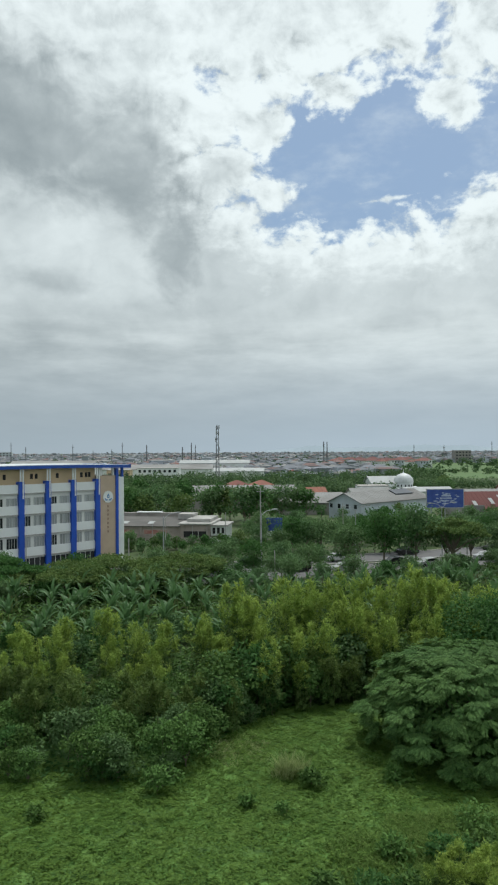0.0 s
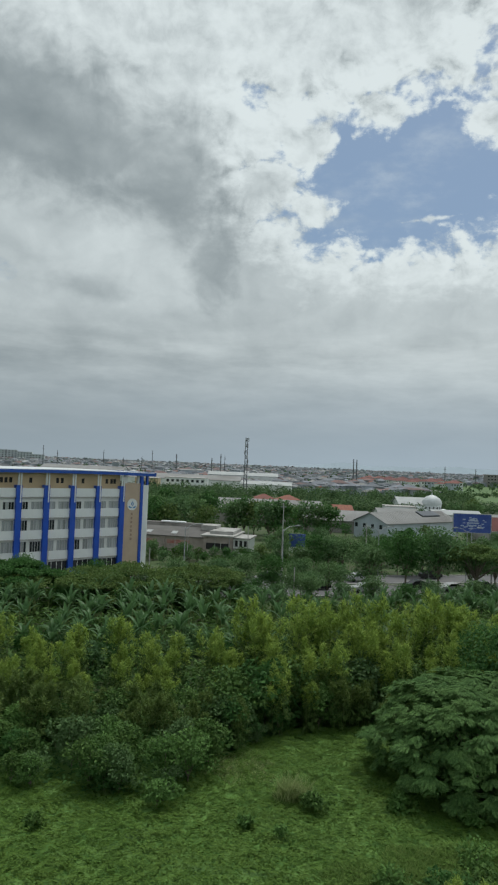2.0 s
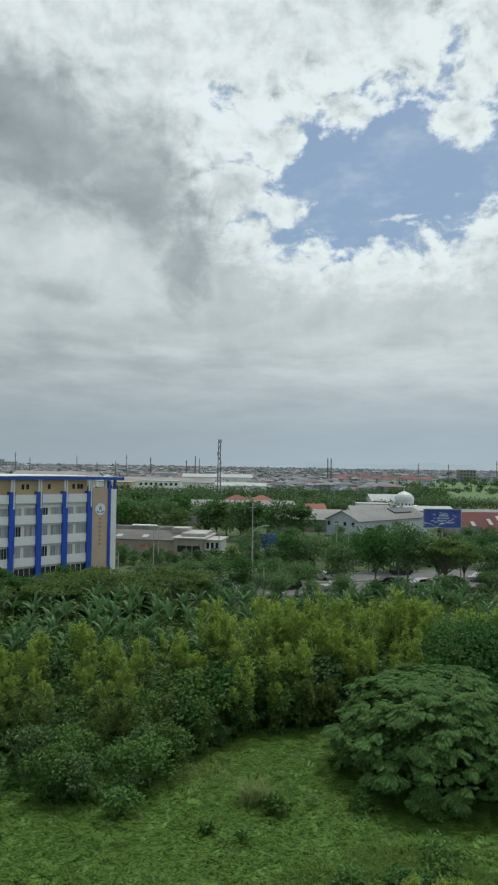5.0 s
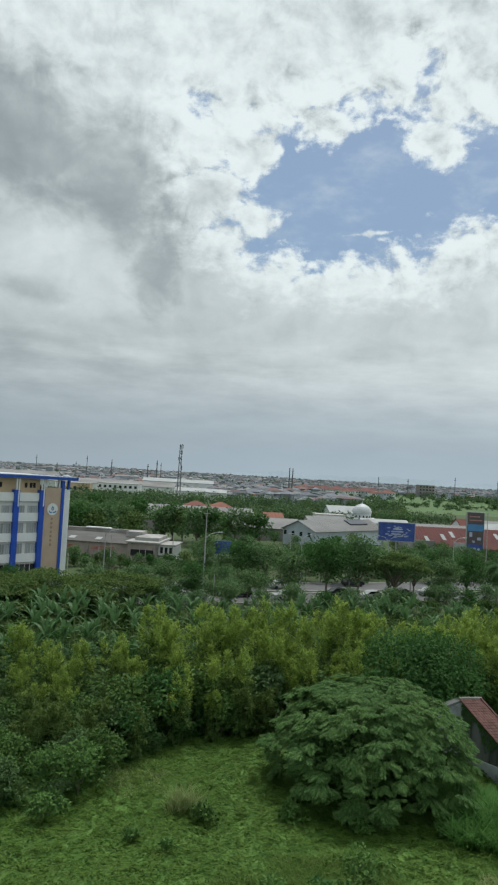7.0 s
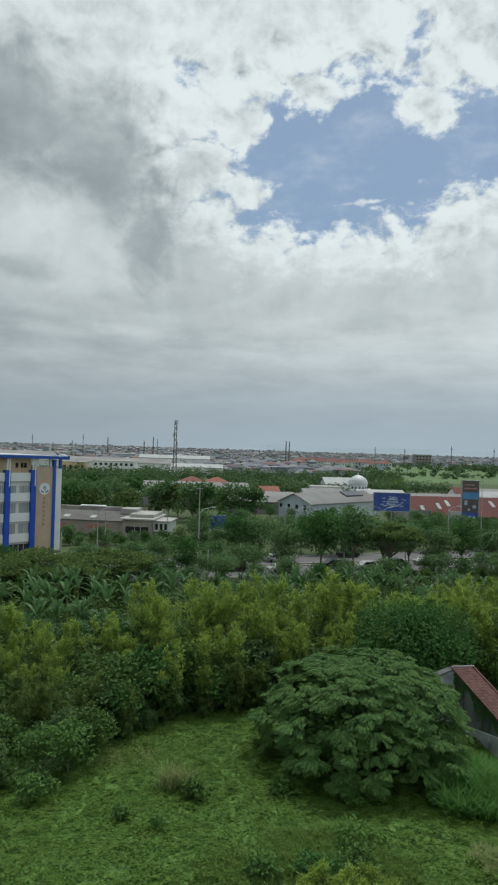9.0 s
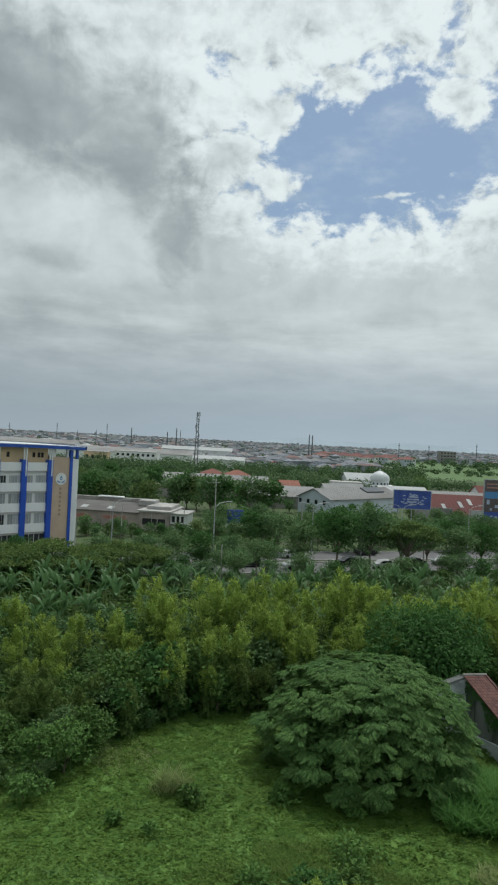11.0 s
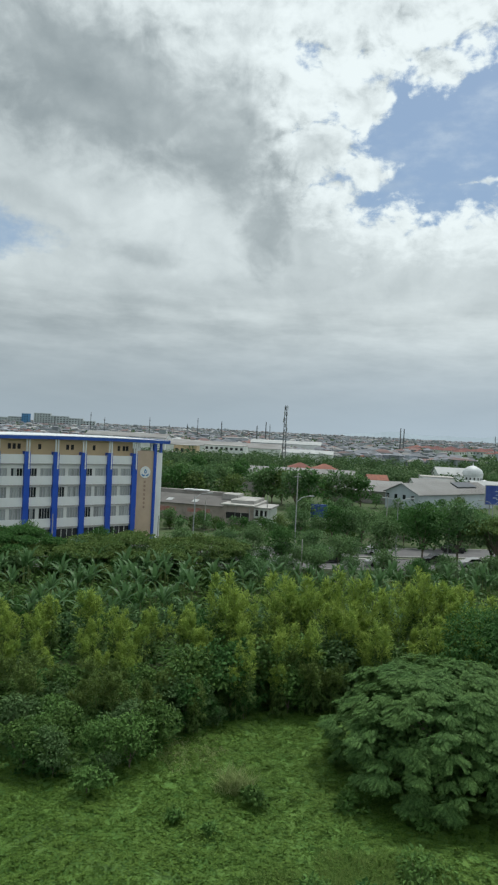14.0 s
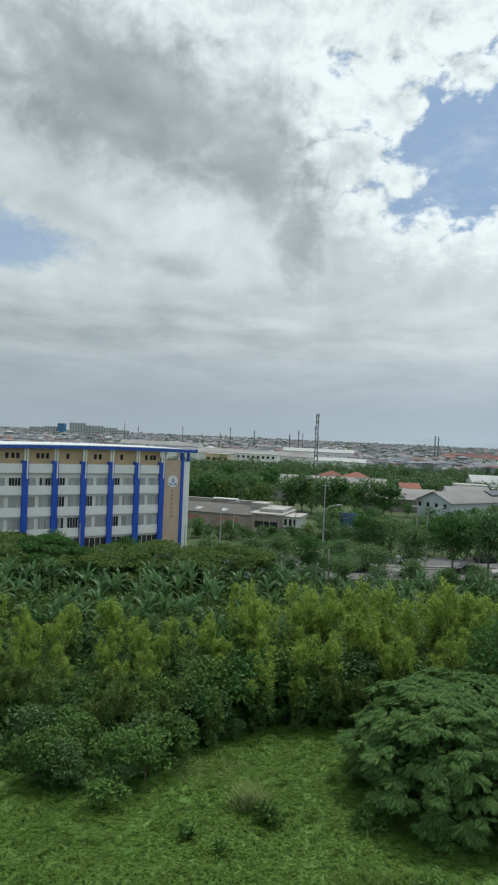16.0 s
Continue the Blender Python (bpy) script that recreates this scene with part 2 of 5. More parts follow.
M_SOIL = mat("weedy_soil", (0.036, 0.080, 0.018), (0.062, 0.086, 0.027), 0.95, 0.5, 0.8, scale2=0.13, dark=(0.05, 0.042, 0.026))
M_ROAD = mat("asphalt", (0.095, 0.095, 0.10), (0.13, 0.13, 0.13), 0.85, 0.6, 0.3)
M_CONC = mat("concrete", (0.42, 0.41, 0.39), (0.33, 0.32, 0.30), 0.92, 0.5, 0.2)
M_WHITE = mat("white_paint", (0.74, 0.77, 0.76), (0.66, 0.69, 0.68), 0.6, 0.35, 0.05, scale2=0.15, dark=(0.55, 0.57, 0.56))
M_YELLOW = mat("cream_paint", (0.56, 0.43, 0.27), (0.50, 0.38, 0.24), 0.7, 0.4, 0.05)
M_TAN = mat("tan_panel", (0.50, 0.39, 0.29), (0.44, 0.34, 0.25), 0.6, 0.4, 0.05)
M_BLUE = mat("blue_panel", (0.014, 0.086, 0.483), (0.011, 0.069, 0.414), 0.35, 0.5, 0.02)
M_BLUEROOF = mat("blue_fascia", (0.012, 0.08, 0.40), (0.010, 0.065, 0.33), 0.4, 0.6, 0.02)
M_ROOFTOP = mat("pale_roof", (0.62, 0.66, 0.68), (0.52, 0.56, 0.58), 0.92, 0.4)
M_GLASS = mat("dark_glass", (0.02, 0.024, 0.027), (0.03, 0.035, 0.04), 0.08, 0.5, obj=0.5)
M_CURTAIN = mat("curtained_glass", (0.40, 0.43, 0.43), (0.24, 0.26, 0.26), 0.2, 3.0, obj=0.3, stretch=(1, 1, 0.1))
M_FRAME = mat("grey_frame", (0.45, 0.46, 0.46), None, 0.5, 2)
M_MAST = mat("dull_mast_steel", (0.15, 0.16, 0.17), (0.11, 0.115, 0.12), 0.7, 1.0)
M_STEEL = mat("galvanised_steel", (0.40, 0.42, 0.43), (0.32, 0.33, 0.34), 0.5, 3, metal=0.3)
M_GREYWALL = mat("weathered_wall", (0.30, 0.285, 0.265), (0.21, 0.20, 0.185), 0.9, 0.25, 0.2, scale2=0.5, dark=(0.18, 0.17, 0.16))
M_RENDERWALL = mat("stained_white_wall", (0.40, 0.395, 0.375), (0.27, 0.265, 0.25), 0.85, 0.3, 0.1, scale2=0.6, dark=(0.25, 0.24, 0.23))
M_REDPAINT = mat("faded_red_paint", (0.36, 0.13, 0.11), (0.46, 0.32, 0.29), 0.9, 0.8)
M_DARK = mat("dark_opening", (0.025, 0.025, 0.027), None, 0.9, 1)
M_METALROOF = mat("grey_metal_roof", (0.27, 0.275, 0.27), (0.21, 0.21, 0.205), 0.92, 0.12, 0.0, scale2=0.05, dark=(0.17, 0.165, 0.16))
M_PALEROOF = mat("light_metal_roof", (0.42, 0.44, 0.44), (0.33, 0.35, 0.35), 0.92, 0.2)
M_REDROOF = mat("rust_red_roof", (0.135, 0.045, 0.040), (0.10, 0.036, 0.034), 0.92, 0.2, 0.0, scale2=0.3, dark=(0.12, 0.045, 0.04))
M_BEIGEWALL = mat("beige_stained_wall", (0.42, 0.355, 0.325), (0.30, 0.26, 0.235), 0.9, 0.25, 0.2, scale2=0.5, dark=(0.19, 0.17, 0.155))
M_TILE = mat("terracotta_tile", (0.23, 0.072, 0.045), (0.16, 0.055, 0.040), 0.8, 0.8, 0.1, obj=0.25)
# far town: distance haze is mixed into these three greyed base colours
M_FARTILE = mat("hazed_tile", (0.165, 0.095, 0.09), (0.125, 0.095, 0.095), 0.85, 0.02, island=0.4)
M_FARGREY = mat("hazed_roof", (0.165, 0.181, 0.202), (0.100, 0.113, 0.129), 0.85, 0.02, island=0.55)
M_FARWALL = mat("hazed_wall", (0.38, 0.425, 0.46), (0.24, 0.27, 0.30), 0.85, 0.02, island=0.5)
M_OLDTILE = mat("old_tile", (0.115, 0.042, 0.033), (0.07, 0.032, 0.027), 0.85, 1.5, 0.3, obj=0.3)
M_CAR = [mat("car_paint_" + n, c, c, 0.25, 1) for n, c in (("white", (0.75, 0.76, 0.77)), ("black", (0.02, 0.02, 0.022)), ("silver", (0.45, 0.46, 0.47)))]
M_RUBBER = mat("rubber", (0.02, 0.02, 0.02), None, 0.9, 3)
M_POSTER = mat("blue_poster", (0.022, 0.055, 0.26), (0.05, 0.10, 0.36), 0.4, 0.5)
M_PALEPRINT = mat("pale_print", (0.45, 0.50, 0.62), (0.25, 0.32, 0.5), 0.5, 0.6)
M_SIGNDARK = mat("dark_print", (0.11, 0.085, 0.085), (0.07, 0.06, 0.065), 0.5, 0.5)
M_SIGNBLUE = mat("light_blue_print", (0.08, 0.26, 0.50), (0.06, 0.20, 0.42), 0.5, 0.5)
M_SOLAR = mat("dark_roof_panel", (0.06, 0.065, 0.075), None, 0.3, 1)
M_TURF = mat("low_turf", (0.079, 0.185, 0.033), (0.117, 0.211, 0.043), 0.95, 0.8, 0.8, scale2=0.25, dark=(0.064, 0.128, 0.030))
M_PLAIN = mat("meadow", (0.060, 0.135, 0.032), (0.085, 0.145, 0.040), 0.9, 0.03, scale2=0.012, dark=(0.05, 0.09, 0.03))


# ---- building helpers ----
def part(name, bm, material, parent, label=""):
    me = bpy.data.meshes.new(name)
    bm.to_mesh(me)
    bm.free()
    me.materials.append(material)
    ob = new(name, me)
    ob.parent = parent
    return tagged(ob, label)


def thing(name, m, label, category, group="", kind=""):
    ob = new(name)
    ob.empty_display_size = 0.2
    ob.matrix_world = m
    return tagged(ob, label, category, group, kind)


def box(bm, x0, y0, z0, x1, y1, z1):
    v = [bm.verts.new((x, y, z)) for x in (x0, x1) for y in (y0, y1) for z in (z0, z1)]
    for f in ((0, 1, 3, 2), (4, 6, 7, 5), (0, 4, 5, 1), (2, 3, 7, 6), (0, 2, 6, 4), (1, 5, 7, 3)):
        bm.faces.new([v[i] for i in f])
    return v


def boxes(*rows):
    bm = bmesh.new()
    for r in rows:
        box(bm, *r)
    return bm


def prism(pts, y0, y1):
    """A solid with the outline pts (x, z), from y0 to y1."""
    bm = bmesh.new()
    a, b = [bm.verts.new((x, y0, z)) for x, z in pts], [bm.verts.new((x, y1, z)) for x, z in pts]
    bm.faces.new(a), bm.faces.new(b[::-1])
    for i in range(len(pts)):
        bm.faces.new((a[i - 1], b[i - 1], b[i], a[i]))
    bmesh.ops.recalc_face_normals(bm, faces=bm.faces)
    return bm


def tube(bm, pts, radii, sides=6):
    """A tapered tube along pts."""
    rings = []
    for i, p in enumerate(pts):
        p = Vector(p)
        d = (Vector(pts[min(i + 1, len(pts) - 1)]) - Vector(pts[max(i - 1, 0)])).normalized()
        s = d.cross(Vector((0.3, 0.9, 0.2))).normalized()
        q = d.cross(s)
        rings.append([bm.verts.new(p + radii[i] * (math.cos(2 * math.pi * k / sides) * s + math.sin(2 * math.pi * k / sides) * q)) for k in range(sides)])
    for a, b in zip(rings, rings[1:]):
        for k in range(sides):
            bm.faces.new((a[k - 1], a[k], b[k], b[k - 1]))
    bm.faces.new(rings[-1])
    bm.faces.new(rings[0][::-1])
    return bm


def mesh_np(name, verts, faces, material):
    me = bpy.data.meshes.new(name)
    nf, k = faces.shape
    me.vertices.add(len(verts)), me.loops.add(nf * k), me.polygons.add(nf)
    me.vertices.foreach_set("co", verts.astype(np.float32).ravel())
    me.loops.foreach_set("vertex_index", faces.astype(np.int32).ravel())
    me.polygons.foreach_set("loop_start", np.arange(0, nf * k, k, dtype=np.int32))
    me.update(calc_edges=True)
    me.materials.append(material)
    return me


def unit(a):
    return a / np.maximum(np.linalg.norm(a, axis=-1, keepdims=True), 1e-9)


def leaves_np(at, way, up, length, width, droop=0.25):
    """Pointed leaves, each of two quads folded along the midrib: base, side, tip, side with a bent tip. Rows of places, directions and normals."""
    way, side = unit(way), unit(np.cross(way, up))
    nor = np.cross(side, way)
    L, Wd = np.reshape(length, (-1, 1)), np.reshape(width, (-1, 1))
    p0 = at
    p1 = at + way * L * 0.45 + side * Wd * 0.5 + nor * Wd * 0.12
    p2 = at + way * L - nor * L * droop
    p3 = at + way * L * 0.45 - side * Wd * 0.5 + nor * Wd * 0.12
    n = len(at)
    verts = np.stack([p0, p1, p2, p3], 1).reshape(-1, 3)
    faces = np.arange(n * 4).reshape(n, 4)
    return verts, faces


def gather(chunks):
    vs, fs, off = [], [], 0
    for v, f in chunks:
        vs.append(v), fs.append(f + off)
        off += len(v)
    return np.concatenate(vs), np.concatenate(fs)


def blob_leaves(rng, lobes, per, size, aspect=0.5, under=0.25):
    """Leaves over the shells of lobes (x, y, z, radius, height factor), pointing out and somewhat up."""
    out = []
    area = sum(r * r for *_, r, _ in lobes)
    for x, y, z, r, h in lobes:
        n = max(8, int(per * r * r / area))
        d = unit(rng.normal(size=(n, 3)))
        d[:, 2] = np.where(d[:, 2] < 0, d[:, 2] * under, d[:, 2])
        rad = r * (0.62 + 0.42 * rng.random((n, 1)) ** 0.6)
        at = np.array([x, y, z]) + d * rad * np.array([1, 1, h])
        at[:, 2] -= 0.0
        way = unit(d * [1, 1, 0.5] + rng.normal(size=(n, 3)) * 0.6 + [0, 0, 0.05])
        upv = unit(d + [0, 0, 0.8] + rng.normal(size=(n, 3)) * 0.35)
        L = size * (0.7 + 0.6 * rng.random(n))
        out.append(leaves_np(at, way, upv, L, L * aspect))
    return gather(out)


def foliage(name, data, material, parent, label=""):
    ob = new(name, mesh_np(name, data[0], data[1], material))
    ob.parent = parent
    return tagged(ob, label)
# ---- ground, road ----
def sheet(name, x0, y0, x1, y1, z, material, label, category, cuts=1):
    bm = bmesh.new()
    bmesh.ops.create_grid(bm, x_segments=cuts, y_segments=cuts, size=0.5)
    bmesh.ops.transform(bm, matrix=Matrix.Translation(((x0 + x1) / 2, (y0 + y1) / 2, z)) @ Matrix.Diagonal((x1 - x0, y1 - y0, 1, 1)), verts=bm.verts)
    ob = part(name, bm, material, None)
    return tagged(ob, label, category, kind="structure")


sheet("ground", -2600, -400, 2600, 4800, 0.0, M_SOIL, "dark weedy soil that runs flat to the horizon", "ground", 40)
ROAD_AT, ROAD_TURN = (4.0, 124.5), 19.0
ROAD = pose(*ROAD_AT, 0, 0, 0, ROAD_TURN)
for nm, y0, y1, lab in (("road", -9.5, -1.2, "grey asphalt carriageway behind the roadside trees"), ("road.001", 1.2, 9.5, "grey asphalt carriageway on the far side of the median")):
    ob = part("road", boxes((-160, y0, -0.2, 220, y1, 0.06)), M_ROAD, None)
    ob.matrix_world = ROAD
    tagged(ob, lab, "road", kind="structure")
ob = part("trim", boxes(*[(-160, y, -0.2, 220, y + 0.3, 0.2) for y in (-9.85, -1.15, 0.85, 9.55)]), M_CONC, None)
ob.matrix_world = ROAD
tagged(ob, "pale concrete kerbs along the carriageways", "kerb", kind="structure")
sheet("turf", -26, 22, 36, 60, 0.02, M_TURF, "low green turf under the weeds of the field", "turf", 4)
sheet("meadow", 122, 490, 900, 1000, 0.08, M_PLAIN, "bright green flat meadow before the far houses", "meadow")


# ---- the school ----
def school():
    s = thing("school_building", pose(-24.75, 132.05, 0, 0, 0, 45), "white five-storey school with blue pillars and blue roof edge", "building")
    L = -41.0
    floors = (3.1, 6.6, 10.05, 13.5)
    part("wall", boxes((L, 0.26, 0, -0.1, 14, 14.0)), M_CREAMWALL, s, "white painted wall")
    # spandrels, each floor one band a bay
    cols = [-3.2 - 4.86 * i for i in range(8)]
    sp = bpy.data.meshes.new("spandrel")
    b = boxes((-4.3, 0.04, 0, 0, 0.24, 1.42))
    b.to_mesh(sp), b.free()
    sp.materials.append(M_WHITE)
    sl = bpy.data.meshes.new("ledge")
    b = boxes((-4.3, -0.06, -0.14, 0, 0.24, -0.004))
    b.to_mesh(sl), b.free()
    sl.materials.append(M_CONC)
    wn, wc, fr = bpy.data.meshes.new("pane"), bpy.data.meshes.new("pane"), bpy.data.meshes.new("frame")
    for me, m in ((wn, M_GLASS), (wc, M_CURTAIN)):
        b = boxes((0, 0, 0, 0.38, 0.05, 1.65))
        b.to_mesh(me), b.free()
        me.materials.append(m)
    b = boxes((-0.04, -0.04, -0.06, 0.0, 0.08, 1.71), (0.38, -0.04, -0.06, 0.42, 0.08, 1.71), (0.0, -0.04, 1.65, 0.38, 0.08, 1.71), (0.0, -0.04, -0.06, 0.38, 0.08, 0.0))
    b.to_mesh(fr), b.free()
    fr.materials.append(M_FRAME)
    rng = random.Random(5)
    for c in cols[:]:
        right = c - 0.35
        for k, z in enumerate(floors):
            for me, n in ((sp, "spandrel"), (sl, "ledge")):
                o = new(n, me)
                o.parent, o.location = s, (right, 0, z)
        for k, z in enumerate((4.52, 7.98, 11.0)):
            for gx, count in ((-4.05, 3), (-2.05, 4)):
                dark = rng.random() < 0.24
                for q in range(count):
                    o = new("pane", wn if dark and (q != 1 or rng.random() < 0.7) else wc)
                    o.parent, o.location = s, (right + gx + 0.46 * q, 0.22, z)
                    f = new("frame", fr)
                    f.parent, f.location = o, (0, 0, 0)
    # top storey: cream wall set back, small dark windows
    part("top_storey", boxes((L, 0.75, 14.004, -3.2, 13.5, 17.55)), M_YELLOW, s, "cream yellow top storey set back behind a parapet")
    for c in cols:
        for q in range(rng.choice((1, 2, 3, 3))):
            o = part("top_window", boxes((0, 0, 0, 0.5, 0.06, 0.85)), M_DARK, s)
            o.location = (c - 3.0 + 0.75 * q + rng.random() * 0.3, 0.71, 15.75)
    for c in cols:
        part("pillar", boxes((c - 0.46, -0.35, 0, c + 0.46, 0.9, 15.4)), M_BLUE, s, "blue pillar")
        for dx in (-0.32, 0.12):
            part("roof_post", boxes((c + dx, -0.42, 12.6 if dx > 0 else 15.4, c + dx + 0.2, -0.2, 17.7)), M_WHITE, s, "white roof post")
    # end bay: tan panel between blue strips, with a round emblem
    part("end_wall", boxes((-2.8, 0.0, 0, 0.7, 13, 15.9)), M_TAN, s, "tan panelled stair tower")
    part("pillar", boxes((0.7, -0.25, 0, 1.2, 1.0, 17.2)), M_BLUE, s, "blue pillar")
    part("side_wall", boxes((1.2, 0.1, 0, 2.6, 12, 15.6)), M_WHITE, s, "white end wall")
    for x in (-2.4, 0.2, 2.2):
        part("roof_post", boxes((x, 0.2, 15.6, x + 0.4, 0.6, 17.6)), M_WHITE if x < 1 else M_BLUE, s)
    bm = bmesh.new()
    bmesh.ops.create_cone(bm, cap_ends=True, segments=32, radius1=1.05, radius2=1.05, depth=0.12, matrix=pose(-0.95, -0.08, 12.1, 90))
    em = part("emblem", bm, M_WHITE, s, "round white emblem with a blue drop")
    bm = prism([(-0.95, 12.72), (-1.18, 12.36), (-1.22, 12.12), (-1.10, 11.92), (-0.95, 11.86), (-0.80, 11.92), (-0.68, 12.12), (-0.72, 12.36)], -0.17, -0.145)
    part("drop", bm, M_SIGNBLUE, em)
    part("drop_eye", prism([(-0.95, 12.36), (-1.06, 12.16), (-0.95, 12.02), (-0.84, 12.16)], -0.18, -0.171), M_WHITE, em)
    for sg in (-1, 1):
        arc = [(-0.95 + sg * (0.30 + 0.52 * math.sin(a)), 11.93 - 0.52 * math.cos(a)) for a in (-0.5, 0.1, 0.7, 1.3)]
        part("emblem_arc", prism(arc + [(-0.95 + sg * (0.30 + 0.30 * math.sin(a)), 11.95 - 0.30 * math.cos(a)) for a in (1.3, 0.7, 0.1, -0.5)], -0.17, -0.145), M_SIGNBLUE, em)
    for k in range(7):
        part("letter_bar", boxes((-1.1, -0.05, 10.2 - 0.75 * k, -0.75, 0.0, 10.6 - 0.75 * k)), M_REDTAN, s, "faded vertical lettering as bars")
    # arched roof slab with a blue edge
    n, top, low = 28, [], []
    for i in range(n + 1):
        x = L - 1 + (3.6 - L + 1) * i / n
        k = (x + 15.5) / 19.0
        top.append((x, 18.08 - 0.24 * k * k))
    low = [(x, z - 0.10) for x, z in top][::-1]
    part("roof", prism(top + low, -0.7, 15), M_ROOFTOP, s, "pale metal roof with a gentle arch")
    part("fascia", prism([(x, z - 0.104) for x, z in top] + [(x, z - 0.62) for x, z in top][::-1], -0.75, -0.45), M_BLUEROOF, s, "deep blue roof edge")
    part("fascia", prism([(3.3, 17.36), (3.62, 17.36), (3.62, 17.9), (3.3, 17.9)], -0.75, 15), M_BLUEROOF, s)
    part("soffit", prism([(x, z - 0.45) for x, z in top] + [(x, z - 0.55) for x, z in top][::-1], -0.44, 0.74), M_WHITE, s)
    # ground floor openings
    for c in cols[:5]:
        for q in range(4):
            o = part("pane", boxes((0, 0, 0, 0.85, 0.06, 1.7)), M_GLASS, s)
            o.location = (c - 4.2 + q * 0.98, 0.22, 1.0)
    return s


M_REDTAN = mat("faded_letters", (0.34, 0.24, 0.18), None, 0.7, 2)
M_CREAMWALL = mat("off_white_wall", (0.66, 0.68, 0.66), (0.58, 0.60, 0.58), 0.7, 0.3, 0.05)
school()


# ---- vegetation kinds ----
def spray_tree(rng, name, m, R, H, sprays, label, cat, material, leaflet=0.42):
    """A wide mound of flat feathered sprays in tiers, on a short forked trunk."""
    t = thing(name, m, label, cat)
    bm = bmesh.new()
    tube(bm, [(0, 0, -0.2), (0.1, 0, 0.8), (0.1, 0.1, 1.6)], [0.35, 0.28, 0.22], 8)
    for k in range(9):
        a = k * 0.7 + rng.random() * 0.3
        r = R * (0.45 + 0.3 * rng.random())
        tube(bm, [(0.1, 0.1, 1.2), (r * 0.4 * math.cos(a), r * 0.4 * math.sin(a), H * 0.5), (r * math.cos(a), r * math.sin(a), H * (0.5 + 0.25 * rng.random()))], [0.14, 0.08, 0.03], 5)
    part("trunk", bm, M_BARK, t, "short forked trunk")
    chunks = []
    # flat shelves of leaf sprays that fan out from twig ends all over the dome
    m, per = sprays, 26
    az = rng.random(m) * 2 * math.pi
    u = rng.random(m)
    el = np.arcsin(np.where(rng.random(m) < 0.72, u ** 0.85, 1 - 0.3 * u * u))
    lump = 1 + 0.04 * np.sin(az * 5 + 1) + 0.03 * np.sin(az * 9 + 4 * el) + 0.03 * np.sin(az * 4 - el * 9)
    depth = lump * (0.80 + 0.17 * rng.random(m) ** 0.6) * (0.86 + 0.14 * np.clip(el / 0.22, 0, 1))
    rad = R * np.cos(el) ** 0.72 * depth
    hub = np.stack([rad * np.cos(az), rad * np.sin(az), H * 0.08 + H * 0.90 * np.sin(el) ** 0.9 * (0.45 + 0.55 * depth)], 1)
    nor = unit(np.stack([0.34 * np.cos(az) * np.cos(el), 0.34 * np.sin(az) * np.cos(el), np.ones(m)], 1) + rng.normal(size=(m, 3)) * 0.12)
    lead = unit(np.cross(np.cross(nor, np.stack([np.cos(az), np.sin(az), 0 * az], 1)), nor))
    cross_ = np.cross(nor, lead)
    size = np.repeat(0.62 + 0.48 * rng.random(m), per)
    hub, nor, lead, cross_ = (np.repeat(v, per, 0) for v in (hub, nor, lead, cross_))
    n = m * per
    fan = rng.normal(size=n) * 0.75
    out = unit(lead * np.cos(fan)[:, None] + cross_ * np.sin(fan)[:, None] + nor * (0.05 * rng.normal(size=n) - 0.06)[:, None])
    go = size * 0.75 * rng.random(n) ** 0.7
    base = hub + out * go[:, None] - nor * (0.16 * go * go)[:, None] + nor * (0.06 * rng.normal(size=n))[:, None]
    upv = unit(nor + rng.normal(size=(n, 3)) * 0.12)
    side = unit(np.cross(out, upv))
    ln = size * (0.34 + 0.22 * rng.random(n))
    for k in range(6):
        f = 0.08 + 0.165 * k
        at = base + out * (ln * f)[:, None] - nor * (0.14 * ln * f * f)[:, None]
        for sgn in (-1, 1):
            way = unit(side * sgn + out * 0.6 - nor * 0.15 + rng.normal(size=(n, 3)) * 0.07)
            L = leaflet * ln * (1.2 - abs(f - 0.4)) * (0.85 + 0.3 * rng.random(n))
            chunks.append(leaves_np(at, way, upv, L, L * 0.36, 0.2))
    foliage("crown", gather(chunks), material, t, "tiers of feathery leaf sprays")
    # inner leaves close the crown
    inner = blob_leaves(rng, [(0, 0, H * 0.30, R * 0.72, H / R * 0.72), (0, 0, H * 0.42, R * 0.64, H / R * 0.66), (R * 0.3, 0, H * 0.3, R * 0.5, H / R * 0.9), (-R * 0.3, 0, H * 0.3, R * 0.5, H / R * 0.9)], 8000, 0.4, 0.5)
    foliage("inner_leaves", inner, material, t)
    return t


def lobed(rng, R, H, z0, n, flat=0.9):
    """Lobes that fill a dome from z0 to H: half on its top, half on its flanks."""
    rows = []
    for k in range(n):
        a = k * 2.4 + rng.random() * 1.2
        f = math.sqrt((k + 0.6) / n) if k % 2 else 0.75 * rng.random()
        s = R * (0.26 + 0.20 * rng.random())
        r = max(0.0, R * f - s * 0.55)
        dome = math.sqrt(max(0.0, 1 - (r / R) ** 2))
        top = z0 + (H - z0) * (0.42 + 0.58 * dome) * (0.86 + 0.14 * rng.random())
        z = top - s * flat if k % 3 else z0 + s * 0.7 + (top - z0) * 0.3 * rng.random()
        rows.append((r * math.cos(a), r * math.sin(a), z, s, flat))
    return rows


